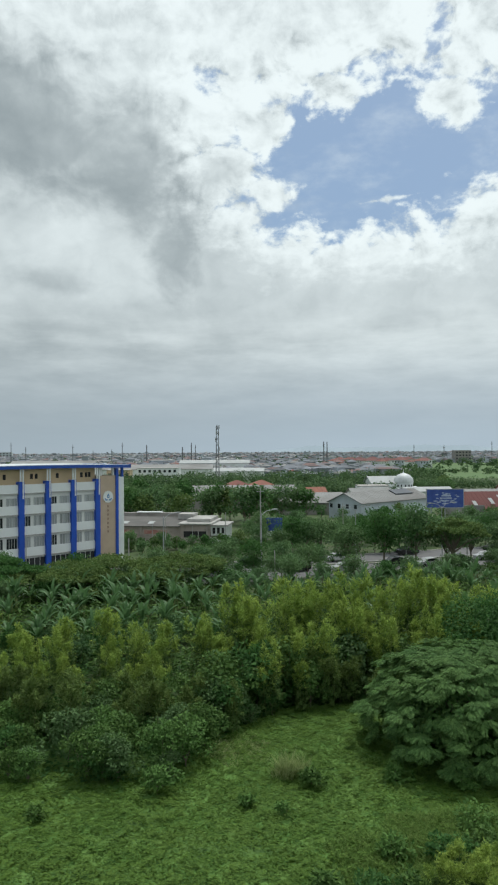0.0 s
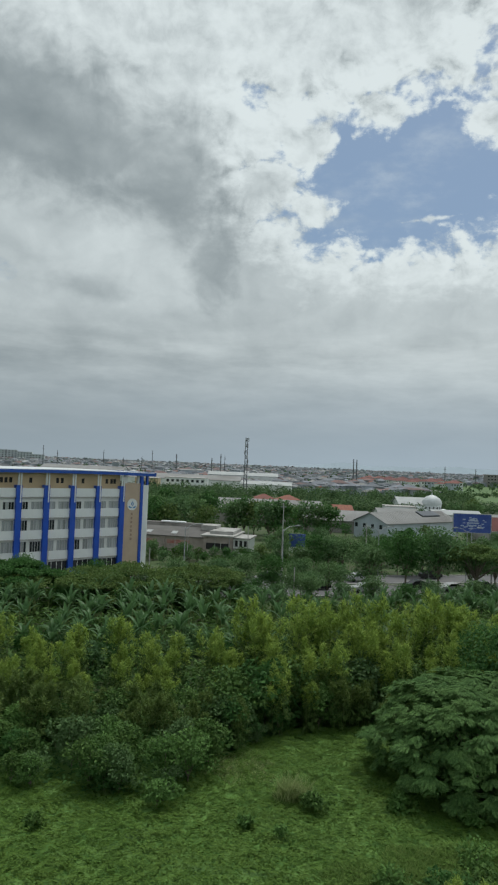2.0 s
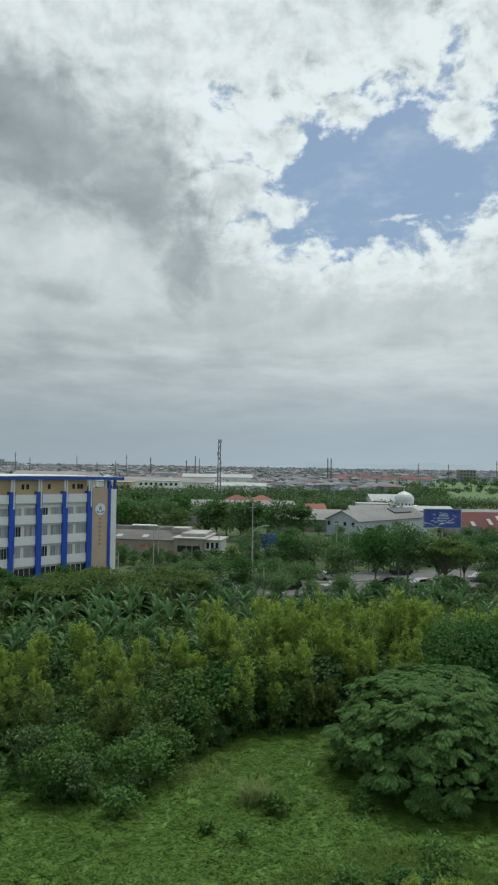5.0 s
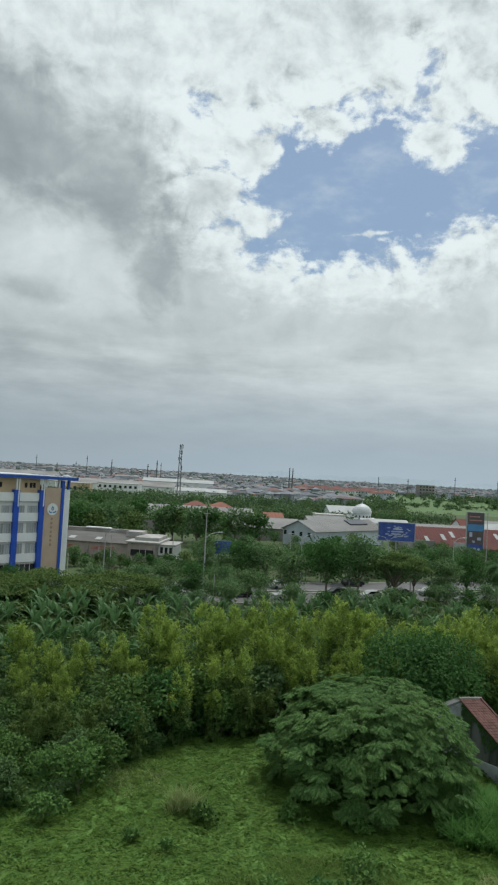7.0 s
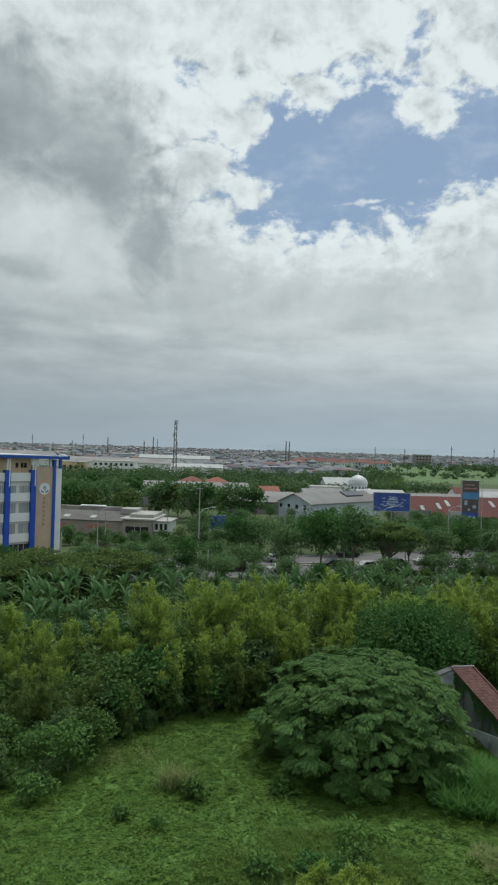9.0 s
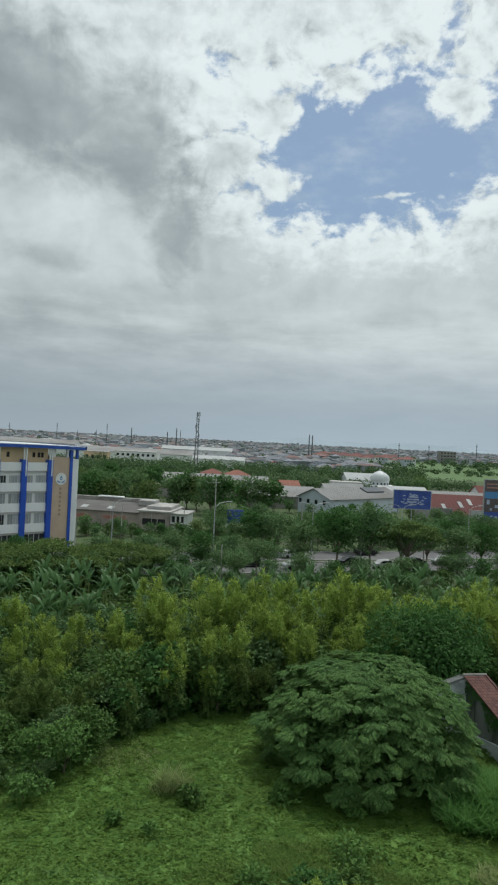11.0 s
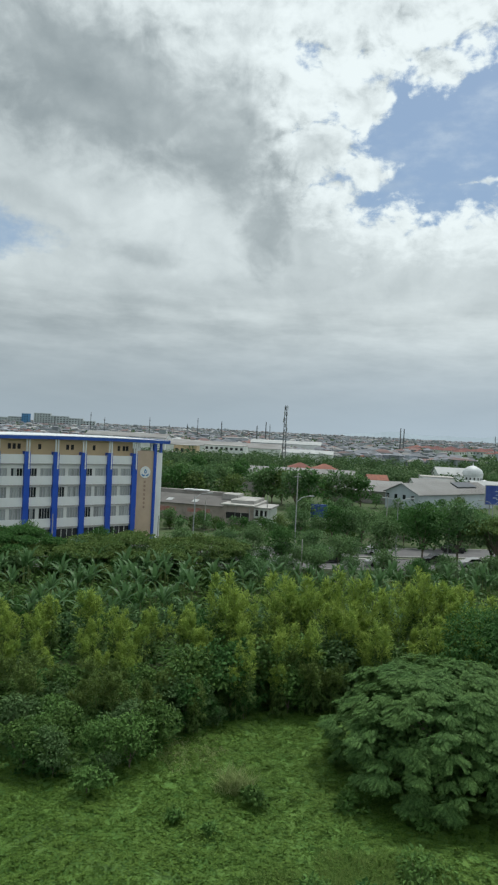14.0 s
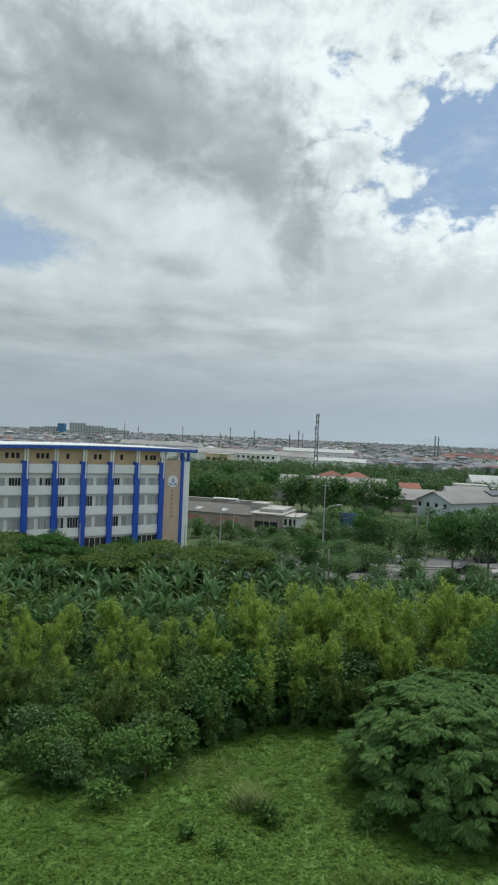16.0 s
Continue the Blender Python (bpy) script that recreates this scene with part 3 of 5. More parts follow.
def leafy(rng, name, m, R, H, z0, lobes, per, size, material, label, cat, aspect=0.5, trunk=0.16, flat=0.9, group="", under=0.7):
    """A tree or shrub: trunk with limbs up into lobes of leaves."""
    t = thing(name, m, label, cat, group)
    rows = lobed(rng, R, H, z0, lobes, flat)
    bm = bmesh.new()
    tube(bm, [(0, 0, -0.2), (0.05, 0.03, z0 * 0.5), (0, 0.05, max(z0, 0.5))], [trunk, trunk * 0.8, trunk * 0.7], 7)
    for x, y, z, s, h in rows[: min(8, lobes)]:
        tube(bm, [(0, 0.05, max(z0, 0.5) * 0.9), (x * 0.55, y * 0.55, (z + z0) * 0.5), (x, y, z + s * 0.2)], [trunk * 0.55, trunk * 0.35, trunk * 0.12], 5)
    part("trunk", bm, M_BARK, t, "grey-brown trunk with limbs")
    foliage("crown", blob_leaves(rng, rows, per, size, aspect, under), material, t)
    return t


def umbrella(rng, name, m, R, H, per, size, material, label):
    t = thing(name, m, label, "tree")
    rows = []
    for _ in range(34):
        a, r = rng.random() * 6.283, R * 0.90 * rng.random() ** 0.5
        s = R * (0.12 + 0.11 * rng.random())
        rows.append((r * math.cos(a), r * math.sin(a), H - 0.28 * s - 0.9 * (r / R) ** 2 * H * 0.28 - 1.1 * rng.random() ** 2, s, 0.30))
    bm = bmesh.new()
    tube(bm, [(0, 0, -0.2), (0.1, 0, H * 0.25), (0, 0.1, H * 0.42)], [0.35, 0.28, 0.24], 8)
    for x, y, z, s, h in rows[:12]:
        tube(bm, [(0, 0.1, H * 0.36), (x * 0.5, y * 0.5, H * 0.6), (x, y, z)], [0.16, 0.10, 0.03], 5)
    part("trunk", bm, M_BARK, t, "forked brown trunk")
    foliage("crown", blob_leaves(rng, rows, per, size, 0.5, 0.5), material, t, "flat spreading crown")
    return t


def bamboo(rng, name, m, H, stems, label, top=None):
    """A clump: leaning culms, each ending in an upright feathery plume of narrow leaves in bunches; green leaves below,
    their colour darkened for shade.
    """
    t = thing(name, m, label, "bamboo", "bamboo thicket")
    tops, lows = [], []
    for k in range(stems):
        a, r = k * 2.4 + rng.random(), 1.25 * (k / stems) ** 0.6
        x, y = r * math.cos(a), r * math.sin(a)
        h = H * (1.0 - 0.40 * r / 1.25 * rng.random() - 0.06 * rng.random())
        lx, ly = (0.09 * x + 0.035 * rng.normal()) * h, (0.09 * y + 0.035 * rng.normal()) * h
        part("culm", tube(bmesh.new(), [(x + lx * f * f, y + ly * f * f, h * f) for f in (0, 0.4, 0.75, 1.0)], [0.04, 0.035, 0.02, 0.006], 4), M_STALK, t)
        # plume: bunches on twigs that rise from the culm, closing to a point at its tip
        nb, nl = 38, 15
        fb = np.sort(0.10 + 0.90 * rng.random(nb) ** 0.72)
        ab = rng.random(nb) * 6.283
        rb = (0.06 + 1.65 * np.clip(1.0 - fb, 0, 0.55) ** 0.85 * np.clip(0.45 + fb, 0.5, 1)) * (0.55 + 0.55 * rng.random(nb))
        high = np.clip((fb - 0.45) * 4, 0, 1)
        ff, ang, reach, up = (np.repeat(v, nl) for v in (fb, ab, rb, high))
        n = nb * nl
        o = np.stack([np.cos(ang), np.sin(ang), np.zeros(n)], 1)
        q = (0.55 + 0.45 * rng.random(n))[:, None]
        at = np.stack([x + lx * ff * ff, y + ly * ff * ff, h * ff], 1) + o * reach[:, None] * q + np.array([0, 0, 0.75]) * (reach * up)[:, None] * q + rng.normal(size=(n, 3)) * [0.15, 0.15, 0.17]
        way = unit(o * (0.95 - 0.35 * up)[:, None] + np.array([0, 0, 1.0]) * (1.2 * up - 0.25)[:, None] + rng.normal(size=(n, 3)) * 0.36)
        L = (0.28 + 0.24 * rng.random(n)) * (1.0 + 0.1 * up)
        v, fc = leaves_np(at, way, unit(o * 0.3 + [0, 0, 1.0] + rng.normal(size=(n, 3)) * 0.4), L, L * (0.34 - 0.13 * up), 0.38)
        v = v.reshape(n, 4, 3)
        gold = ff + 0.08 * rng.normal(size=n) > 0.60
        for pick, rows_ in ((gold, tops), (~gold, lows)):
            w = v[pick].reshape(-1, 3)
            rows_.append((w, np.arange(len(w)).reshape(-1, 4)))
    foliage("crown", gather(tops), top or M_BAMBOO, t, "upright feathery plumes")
    foliage("lower_leaves", gather(lows), M_BAMBOO_D, t, "green lower leaves, darkened as if in shade")
    return t


def banana(rng, name, m, H, label):
    t = thing(name, m, label, "banana plant", "banana plants")
    bm = bmesh.new()
    tube(bm, [(0, 0, -0.1), (0.03, 0, H * 0.3), (0.05, 0.02, H * 0.55)], [0.16, 0.13, 0.07], 7)
    part("stem", bm, M_STALK, t, "thick green stem")
    for k in range(7):
        a = k * 2.4 + rng.random() * 0.5
        up, L, Wd = 0.75 + 0.75 * rng.random(), H * (0.36 + 0.18 * rng.random()), 0.30 + 0.16 * rng.random()
        bm = bmesh.new()
        prev = None
        for i in range(8):
            f = i / 7
            el = up - 1.7 * f * f * (0.5 + 0.5 * (1.4 - up))
            if i == 0:
                p = Vector((0.05, 0.02, H * 0.52))
            else:
                p = p + Vector((math.cos(a) * math.cos(el), math.sin(a) * math.cos(el), math.sin(el))) * (L / 7)
            w = Wd * (0.12 + 0.95 * math.sin(math.pi * min(1, 0.08 + f * 0.93)) ** 0.6) * (0.25 if i == 0 else 1) * (0.85 + 0.3 * rng.random())
            s = Vector((-math.sin(a), math.cos(a), 0))
            row = [bm.verts.new(p + s * w / 2 + Vector((0, 0, 0.08 * w))), bm.verts.new(p), bm.verts.new(p - s * w / 2 + Vector((0, 0, 0.08 * w)))]
            if prev:
                bm.faces.new((prev[0], prev[1], row[1], row[0]))
                bm.faces.new((prev[1], prev[2], row[2], row[1]))
            prev = row
        part("leaf", bm, M_BANANA, t)
    return t


RNG = np.random.default_rng(7)


def scatter_copies(protos, rows):
    """rows of x, y, scale, turn: the prototypes, which stand at the first rows, are copied to the rest."""
    for i, (x, y, s, turn) in enumerate(rows):
        m = pose(x, y, 0, 0, 0, turn) @ Matrix.Diagonal((s, s, s, 1))
        p = protos[i % len(protos)]
        if i < len(protos):
            p.matrix_world = m
        else:
            c = copy_thing(p, pose(x, y, 0, 0, 0, turn))
            c.scale = (s, s, s)


# the wide feathery tree in the field
spray_tree(RNG, "feathery_tree", pose(14.6, 50.0, 0, 0, 0, 20), 7.0, 7.0, 520, "broad mounded tree with tiered feathery grey-green leaves", "tree", M_BIGTREE)

# bamboo thicket
protos = [bamboo(RNG, "bamboo_clump", pose(0, 0, 0), 9.0, 5, "tall bamboo clump with feathery yellow-green tops") for k in range(7)]
rows = []
for i in range(25):
    x = -28 + 63 * i / 24
    for r in range(4 if x < 2 else 5):
        y = 57.0 + min(r, 3.6) * 2.6 + 0.22 * max(0, x - 4) + RNG.normal() * 0.6
        if r == 0 and x > 6:
            continue
        rows.append((x + RNG.normal() * 1.0, y, (0.60 + 0.125 * min(r, 3)) * (0.76 + 0.40 * RNG.random()) * (0.72 if x < -4 else 0.84 if x < 0 else 0.95), RNG.random() * 360))
scatter_copies(protos, rows)
# duller clumps before the thicket
protos = [bamboo(RNG, "bamboo_clump", pose(0, 0, 0), 7.0, 6, "shorter bamboo clump with dull olive-green leaves", M_BAMBOO_O) for k in range(3)]
rows = []
for i in range(26):
    x = -28 + 25 * i / 25
    rows.append((x + RNG.normal() * 0.6, 51.6 + 2.7 * (i % 2) + RNG.normal() * 0.5, 0.50 + 0.22 * RNG.random(), RNG.random() * 360))
for i in range(9):
    rows.append((-2 + 1.7 * i, 58.4 + RNG.normal() * 0.5, 0.42 + 0.2 * RNG.random(), RNG.random() * 360))
scatter_copies(protos, rows)

# dark shrubs at the foot of the bamboo and along the field's edge
protos = [leafy(RNG, "shrub", pose(0, 0, 0), 2.5, 4.6, 0.4, 14, 1400, 0.31, (M_BUSH, M_DARKTREE, M_BUSH, M_BUSHLIGHT, M_GREYBUSH)[k], "dense leafy green shrub at the thicket's foot", "shrub", trunk=0.08, group="shrubs along the field", under=0.45) for k in range(5)]
rows = []
FRONT_X, FRONT_Y = (-40, -14, -8, -3.8, -1.7, 3, 7, 30), (44.0, 44.6, 43.2, 46.4, 51.4, 56.6, 57.4, 60.0)
for i in range(23):
    x = -32 + 1.6 * i
    front = np.interp(x, FRONT_X, FRONT_Y)
    for r in range(4):
        y = front + 1.5 + r * 2.5 + RNG.normal() * 0.6
        if y < 60.0:
            rows.append((x + RNG.normal() * 0.7, y, (0.60 + 0.03 * r) * (0.55 + 0.75 * RNG.random()), RNG.random() * 360))
for x, y, s in ((-2.2, 56, 1.15), (0.5, 58, 1.2), (3, 60, 1.2), (5.5, 61, 1.1), (8.5, 61.5, 1.2), (12, 62, 1.1), (16, 62, 1.0), (19, 60, 0.9), (-5.6, 46.6, 0.72), (-8.2, 45.2, 0.66), (-3.4, 50.0, 0.75), (-2.0, 53.6, 0.85)):
    rows.append((x, y, s, RNG.random() * 360))
scatter_copies(protos, rows)

# low growth in the shade of the thicket
n = 16000
ux = -30 + 66 * RNG.random(n)
front = np.interp(ux, FRONT_X, FRONT_Y) + 1.2
uy = front + (68 + 0.2 * np.maximum(ux - 4, 0) - front) * RNG.random(n)
ua = RNG.random(n) * 6.283
L = 0.26 + 0.26 * RNG.random(n)
uz = 0.1 + 1.0 * RNG.random(n) * np.clip((uy - front) / 2.5, 0.1, 1)
ob = foliage("undergrowth", leaves_np(np.stack([ux, uy, uz], 1), np.stack([np.cos(ua), np.sin(ua), 0.2 + 0.5 * RNG.random(n)], 1), unit(np.array([0, 0, 1.0]) + 0.3 * RNG.normal(size=(n, 3))), L, L * 0.5), M_DARKTREE, None)
tagged(ob, "dark green weeds in the shade of the bamboo", "weeds", kind="stuff")

# undergrowth by the road
protos = [leafy(RNG, "shrub", pose(0, 0, 0), 2.6, 4.4, 0.4, 10, 620, 0.48, (M_BUSH, M_DARKTREE, M_STREET)[k], "dark green roadside shrub", "shrub", trunk=0.08, group="roadside shrubs", under=0.85) for k in range(3)]
rows = []
for i in range(46):
    rows.append((-54 + 52 * RNG.random(), 93 + 8 * RNG.random(), 0.6 + 0.35 * RNG.random(), RNG.random() * 360))
for i in range(40):
    x = -4 + 72 * RNG.random()
    rows.append((x, 99 + 7 * RNG.random() + 0.2 * x, 0.4 + 0.3 * RNG.random(), RNG.random() * 360))
for i in range(30):
    rows.append((-30 + 1.5 * i, 143 + 11 * RNG.random(), 0.45 + 0.3 * RNG.random(), RNG.random() * 360))
for i in range(60):
    rows.append((-30 + 66 * RNG.random(), 68 + 11 * RNG.random(), 0.55 + 0.3 * RNG.random(), RNG.random() * 360))
scatter_copies(protos, rows)

# dark trees behind the house
leafy(RNG, "dark_tree", pose(21.5, 63.5, 0), 6.6, 8.2, 0.8, 30, 17000, 0.30, M_DARKTREE, "round dark green tree behind the small house", "tree")
leafy(RNG, "dark_tree", pose(31.5, 63, 0), 4.6, 7.4, 1.5, 16, 9000, 0.30, M_BUSH, "mid-green round tree beside the small house", "tree")

# banana plants
protos = [banana(RNG, "banana_plant", pose(0, 0, 0), 5.6, "banana plant with long arching grey-green leaves") for k in range(5)]
rows = []
for i in range(235):
    x = -40 + 84 * RNG.random() ** 1.4
    y = 72 + 26 * RNG.random() + 0.14 * x
    rows.append((x, y, 0.66 + 0.38 * RNG.random(), RNG.random() * 360))
for i in range(62):
    x = 2 + 42 * RNG.random()
    rows.append((x, 96 + 9 * RNG.random() + 0.3 * (x - 4), 0.48 + 0.26 * RNG.random(), RNG.random() * 360))
scatter_copies(protos, rows)

# rank growth that fills the ground between the banana plants
n = 30000
ux, uy = -44 + 96 * RNG.random(n), 65 + 37 * RNG.random(n)
uy += 0.14 * ux
uz = 0.25 + 2.4 * RNG.random(n) * (0.5 + 0.5 * np.sin(ux * 0.9 + np.sin(uy * 0.7)) * np.sin(uy * 1.1))
ua = RNG.random(n) * 6.283
L = 0.45 + 0.45 * RNG.random(n)
ob = foliage("undergrowth", leaves_np(np.stack([ux, uy, uz], 1), np.stack([np.cos(ua), np.sin(ua), 0.35 + 0.6 * RNG.random(n)], 1), unit(np.array([0, 0, 1.0]) + 0.3 * RNG.normal(size=(n, 3))), L, L * 0.4), M_BUSH, None)
tagged(ob, "rank green weeds between the banana plants", "weeds", kind="stuff")

# umbrella trees before the school
for x, y, R, H in ((-20, 103, 9.0, 5.6), (-42, 102, 9.5, 5.6), (-10, 104, 6.5, 5.8), (-52, 104, 9, 5.4), (-25, 97, 7, 4.9), (-37, 96, 7, 4.8), (-14, 98, 5.5, 4.7), (33, 119, 6.0, 9.0)):
    umbrella(RNG, "umbrella_tree", pose(x, y, 0), R, H, 9000, 0.36, M_RAIN, "flat spreading umbrella tree with brownish green leaves")
umbrella(RNG, "umbrella_tree", pose(-34, 99, 0), 6.0, 6.0, 9000, 0.34, M_DARKTREE, "dark green spreading tree before the school")

# street trees
protos = [leafy(RNG, "street_tree", pose(0, 0, 0), 4.2, 8.6, 2.7, 20, 2300, 0.42, (M_STREET, M_STREET2, M_DARKTREE)[k % 3], "leafy green roadside tree", "tree", group="street trees") for k in range(5)]
rows = [(x, y, s, RNG.random() * 360) for x, y, s in (
    (-8, 112, 0.72), (-4, 115, 0.75), (0.5, 113, 0.78), (5, 115, 0.72), (9, 114, 0.70), (11, 117, 0.6), (16, 119, 1.0), (22, 120, 1.28), (27.5, 121, 1.34),
    (33, 123, 1.05), (38, 126, 1.0), (43, 125, 0.95), (48, 128, 1.0), (53, 127, 0.9), (58, 129, 1.0), (63, 131, 1.0), (-14, 110, 0.7),
    (-26, 109, 0.62), (-36, 106, 0.7), (31, 112, 0.55), (40, 114, 0.6), (49, 113, 0.55), (57, 116, 0.6), (24, 108, 0.45))]
for i in range(24):
    x = -40 + 4.6 * i
    rows.append((x, 103.5 + 0.30 * (x - 4) + RNG.normal() * 2, 0.42 + 0.2 * RNG.random(), RNG.random() * 360))
for i in range(34):
    x = -34 + 2.9 * i
    if x < 9 and RNG.random() < 0.93:
        rows.append((x + RNG.normal(), 111.5 + 0.344 * (x - 4) + RNG.normal() * 1.2, 0.40 + 0.2 * RNG.random(), RNG.random() * 360))
for i in range(40):
    x = -8 + 2.7 * i
    if x < 5 or x > 66:
        continue
    rows.append((x, 138 + 0.344 * (x - 4) + RNG.normal() * 2, 0.62 + 0.28 * RNG.random(), RNG.random() * 360))
scatter_copies(protos, rows)
protos = [leafy(RNG, "street_tree", pose(0, 0, 0), 4.3, 8.6, 1.2, 18, 1500, 0.54, (M_STREET, M_STREET2, M_DARKTREE, M_RAIN)[k], "leafy green tree on the far side of the road", "tree", group="trees across the road") for k in range(4)]
rows = []
for i in range(28):
    rows.append((0 + 2.6 * i + RNG.normal(), 160 + 0.3 * i + RNG.normal() * 5, 0.52 + 0.30 * RNG.random(), RNG.random() * 360))
scatter_copies(protos, rows)
protos = [leafy(RNG, "street_tree", pose(0, 0, 0), 4.3, 8.6, 1.2, 16, 950, 0.70, (M_STREET, M_STREET2, M_DARKTREE, M_RAIN)[k], "leafy green tree beyond the road", "tree", group="trees beyond the road") for k in range(4)]
rows = []
for i in range(27):
    rows.append((-62 + 3.0 * i + RNG.normal(), 196 + 22 * RNG.random(), 0.95 + 0.35 * RNG.random(), RNG.random() * 360))
for i in range(16):
    rows.append((-88 + 4.4 * i + RNG.normal(), 235 + 40 * RNG.random(), 0.9 + 0.35 * RNG.random(), RNG.random() * 360))
for x, y, s in ((56, 250, 0.5), (72, 300, 0.9), (79, 296, 1.0), (84, 310, 0.9), (88, 330, 1.0), (-18, 150, 0.45), (-24, 148, 0.5), (-9, 146, 0.42), (-2, 148, 0.5), (2, 152, 0.6), (56, 185, 0.7), (40, 190, 0.5), (54, 205, 0.5), (33, 196, 0.5), (26, 203, 0.48), (38, 207, 0.5), (44, 214, 0.55), (21, 214, 0.5), (14, 222, 0.55)):
    rows.append((x, y, s, RNG.random() * 360))
scatter_copies(protos, rows)


# ---- field cover ----
def field():
    n = 60000
    x, y = -24 + 56 * RNG.random(n), 27 + 35 * RNG.random(n)
    keep = (y < np.interp(x, FRONT_X, FRONT_Y) + 3.0) & ((x < 8) | (y < 56)) & (np.abs(x - 3) < 6 + y * 0.45)
    x, y = x[keep], y[keep]
    chunks = []
    clump = 0 * x
    for _ in range(14):
        a, w = RNG.random() * 6.283, 2.2 + 5.0 * RNG.random()
        clump += 0.046 * np.sin((x * math.cos(a) + y * math.sin(a)) * w + 6.283 * RNG.random() + np.sin(x * 0.6) + np.sin(y * 0.7))
    clump = np.clip(clump, -0.03, 0.4)
    for k in range(3):
        m = len(x)
        a = RNG.random(m) * 6.283
        hgt = 0.05 + 0.05 * RNG.random(m) + clump
        at = np.stack([x + 0.12 * RNG.normal(size=m), y + 0.12 * RNG.normal(size=m), hgt], 1)
        way = np.stack([np.cos(a), np.sin(a), 0.06 + 0.55 * RNG.random(m)], 1)
        L = 0.11 + 0.14 * RNG.random(m)
        chunks.append(leaves_np(at, way, unit(np.array([0, 0, 1.0]) + 0.2 * RNG.normal(size=(m, 3))), L, L * 0.48, 0.35))
    # trailing strands that lie over the carpet
    m, per = 5200, 12
    sx, sy = -22 + 52 * RNG.random(m), 27 + 32 * RNG.random(m)
    keep = (sy < np.interp(sx, FRONT_X, FRONT_Y) + 1.0) & ((sx < 8) | (sy < 54)) & (np.abs(sx - 3) < 6 + sy * 0.45)
    sx, sy = sx[keep], sy[keep]
    m = len(sx)
    turn, bend = RNG.random(m) * 6.283, RNG.normal(size=m) * 0.22
    rise = 0.12 + 0.22 * RNG.random(m)
    for k in range(per):
        a = turn + bend * k
        sx, sy = sx + 0.10 * np.cos(a), sy + 0.10 * np.sin(a)
        at = np.stack([sx, sy, 0.08 + rise * math.sin(math.pi * (k + 1) / (per + 1))], 1)
        b = a + (1.0 if k % 2 else -1.0) + 0.3 * RNG.normal(size=m)
        L = 0.13 + 0.07 * RNG.random(m)
        chunks.append(leaves_np(at, np.stack([np.cos(b), np.sin(b), 0.25 + 0.2 * RNG.random(m)], 1), np.tile([0.0, 0.0, 1.0], (m, 1)), L, L * 0.55, 0.3))
    ob = foliage("field_weeds", gather(chunks), M_FIELD, None)
    tagged(ob, "dense low carpet of bright green creeping weeds", "weeds", kind="stuff")


field()
# ---- buildings beyond the road ----
def gable_shed(name, m, L, Wd, eave, ridge, wallm, roofm, label, category="warehouse", over=0.5, windows=0):
    """A shed with its ridge along local x from 0 to L, and gable ends."""
    s = thing(name, m, label, category)
    part("wall", boxes((0, -Wd / 2, 0, L, Wd / 2, eave)), wallm, s)
    for x in (0.0, L - 0.25):
        part("gable_wall", tri_prism([(-Wd / 2, eave), (Wd / 2, eave), (0, ridge - 0.12)], x, x + 0.25), wallm, s)
    k = (ridge - eave) / (Wd / 2)
    e = Wd / 2 + over
    for sg in (-1, 1):
        part("roof", tri_prism([(0, ridge), (0, ridge - 0.15), (sg * e, eave - over * k - 0.15), (sg * e, eave - over * k)], -over, L + over), roofm, s)
    n = int(L / 1.1)
    rib = bpy.data.meshes.new("rib")
    b = tri_prism([(0, ridge + 0.05), (0, ridge), (-e, eave - over * k), (-e, eave - over * k + 0.05)], 0, 0.08)
    b.to_mesh(rib), b.free()
    rib.materials.append(roofm)
    for i in range(min(n, 40) if m.translation.y < 280 else 0):
        o = new("rib", rib)
        o.parent, o.location = s, (-over + 0.5 + i * L / n, 0, 0)
    for i in range(windows):
        part("window", boxes((-0.04, -Wd / 2 + (i + 0.7) * Wd / windows - 0.5, eave - 1.9, 0.02, -Wd / 2 + (i + 0.7) * Wd / windows + 0.5, eave - 0.7)), M_GLASS, s)
    return s


def tri_prism(pts, x0, x1):
    """A solid with the outline pts (y, z), from x0 to x1."""
    bm = bmesh.new()
    a, b = [bm.verts.new((x0, y, z)) for y, z in pts], [bm.verts.new((x1, y, z)) for y, z in pts]
    bm.faces.new(a), bm.faces.new(b[::-1])
    for i in range(len(pts)):
        bm.faces.new((a[i - 1], b[i - 1], b[i], a[i]))
    bmesh.ops.recalc_face_normals(bm, faces=bm.faces)
    return bm


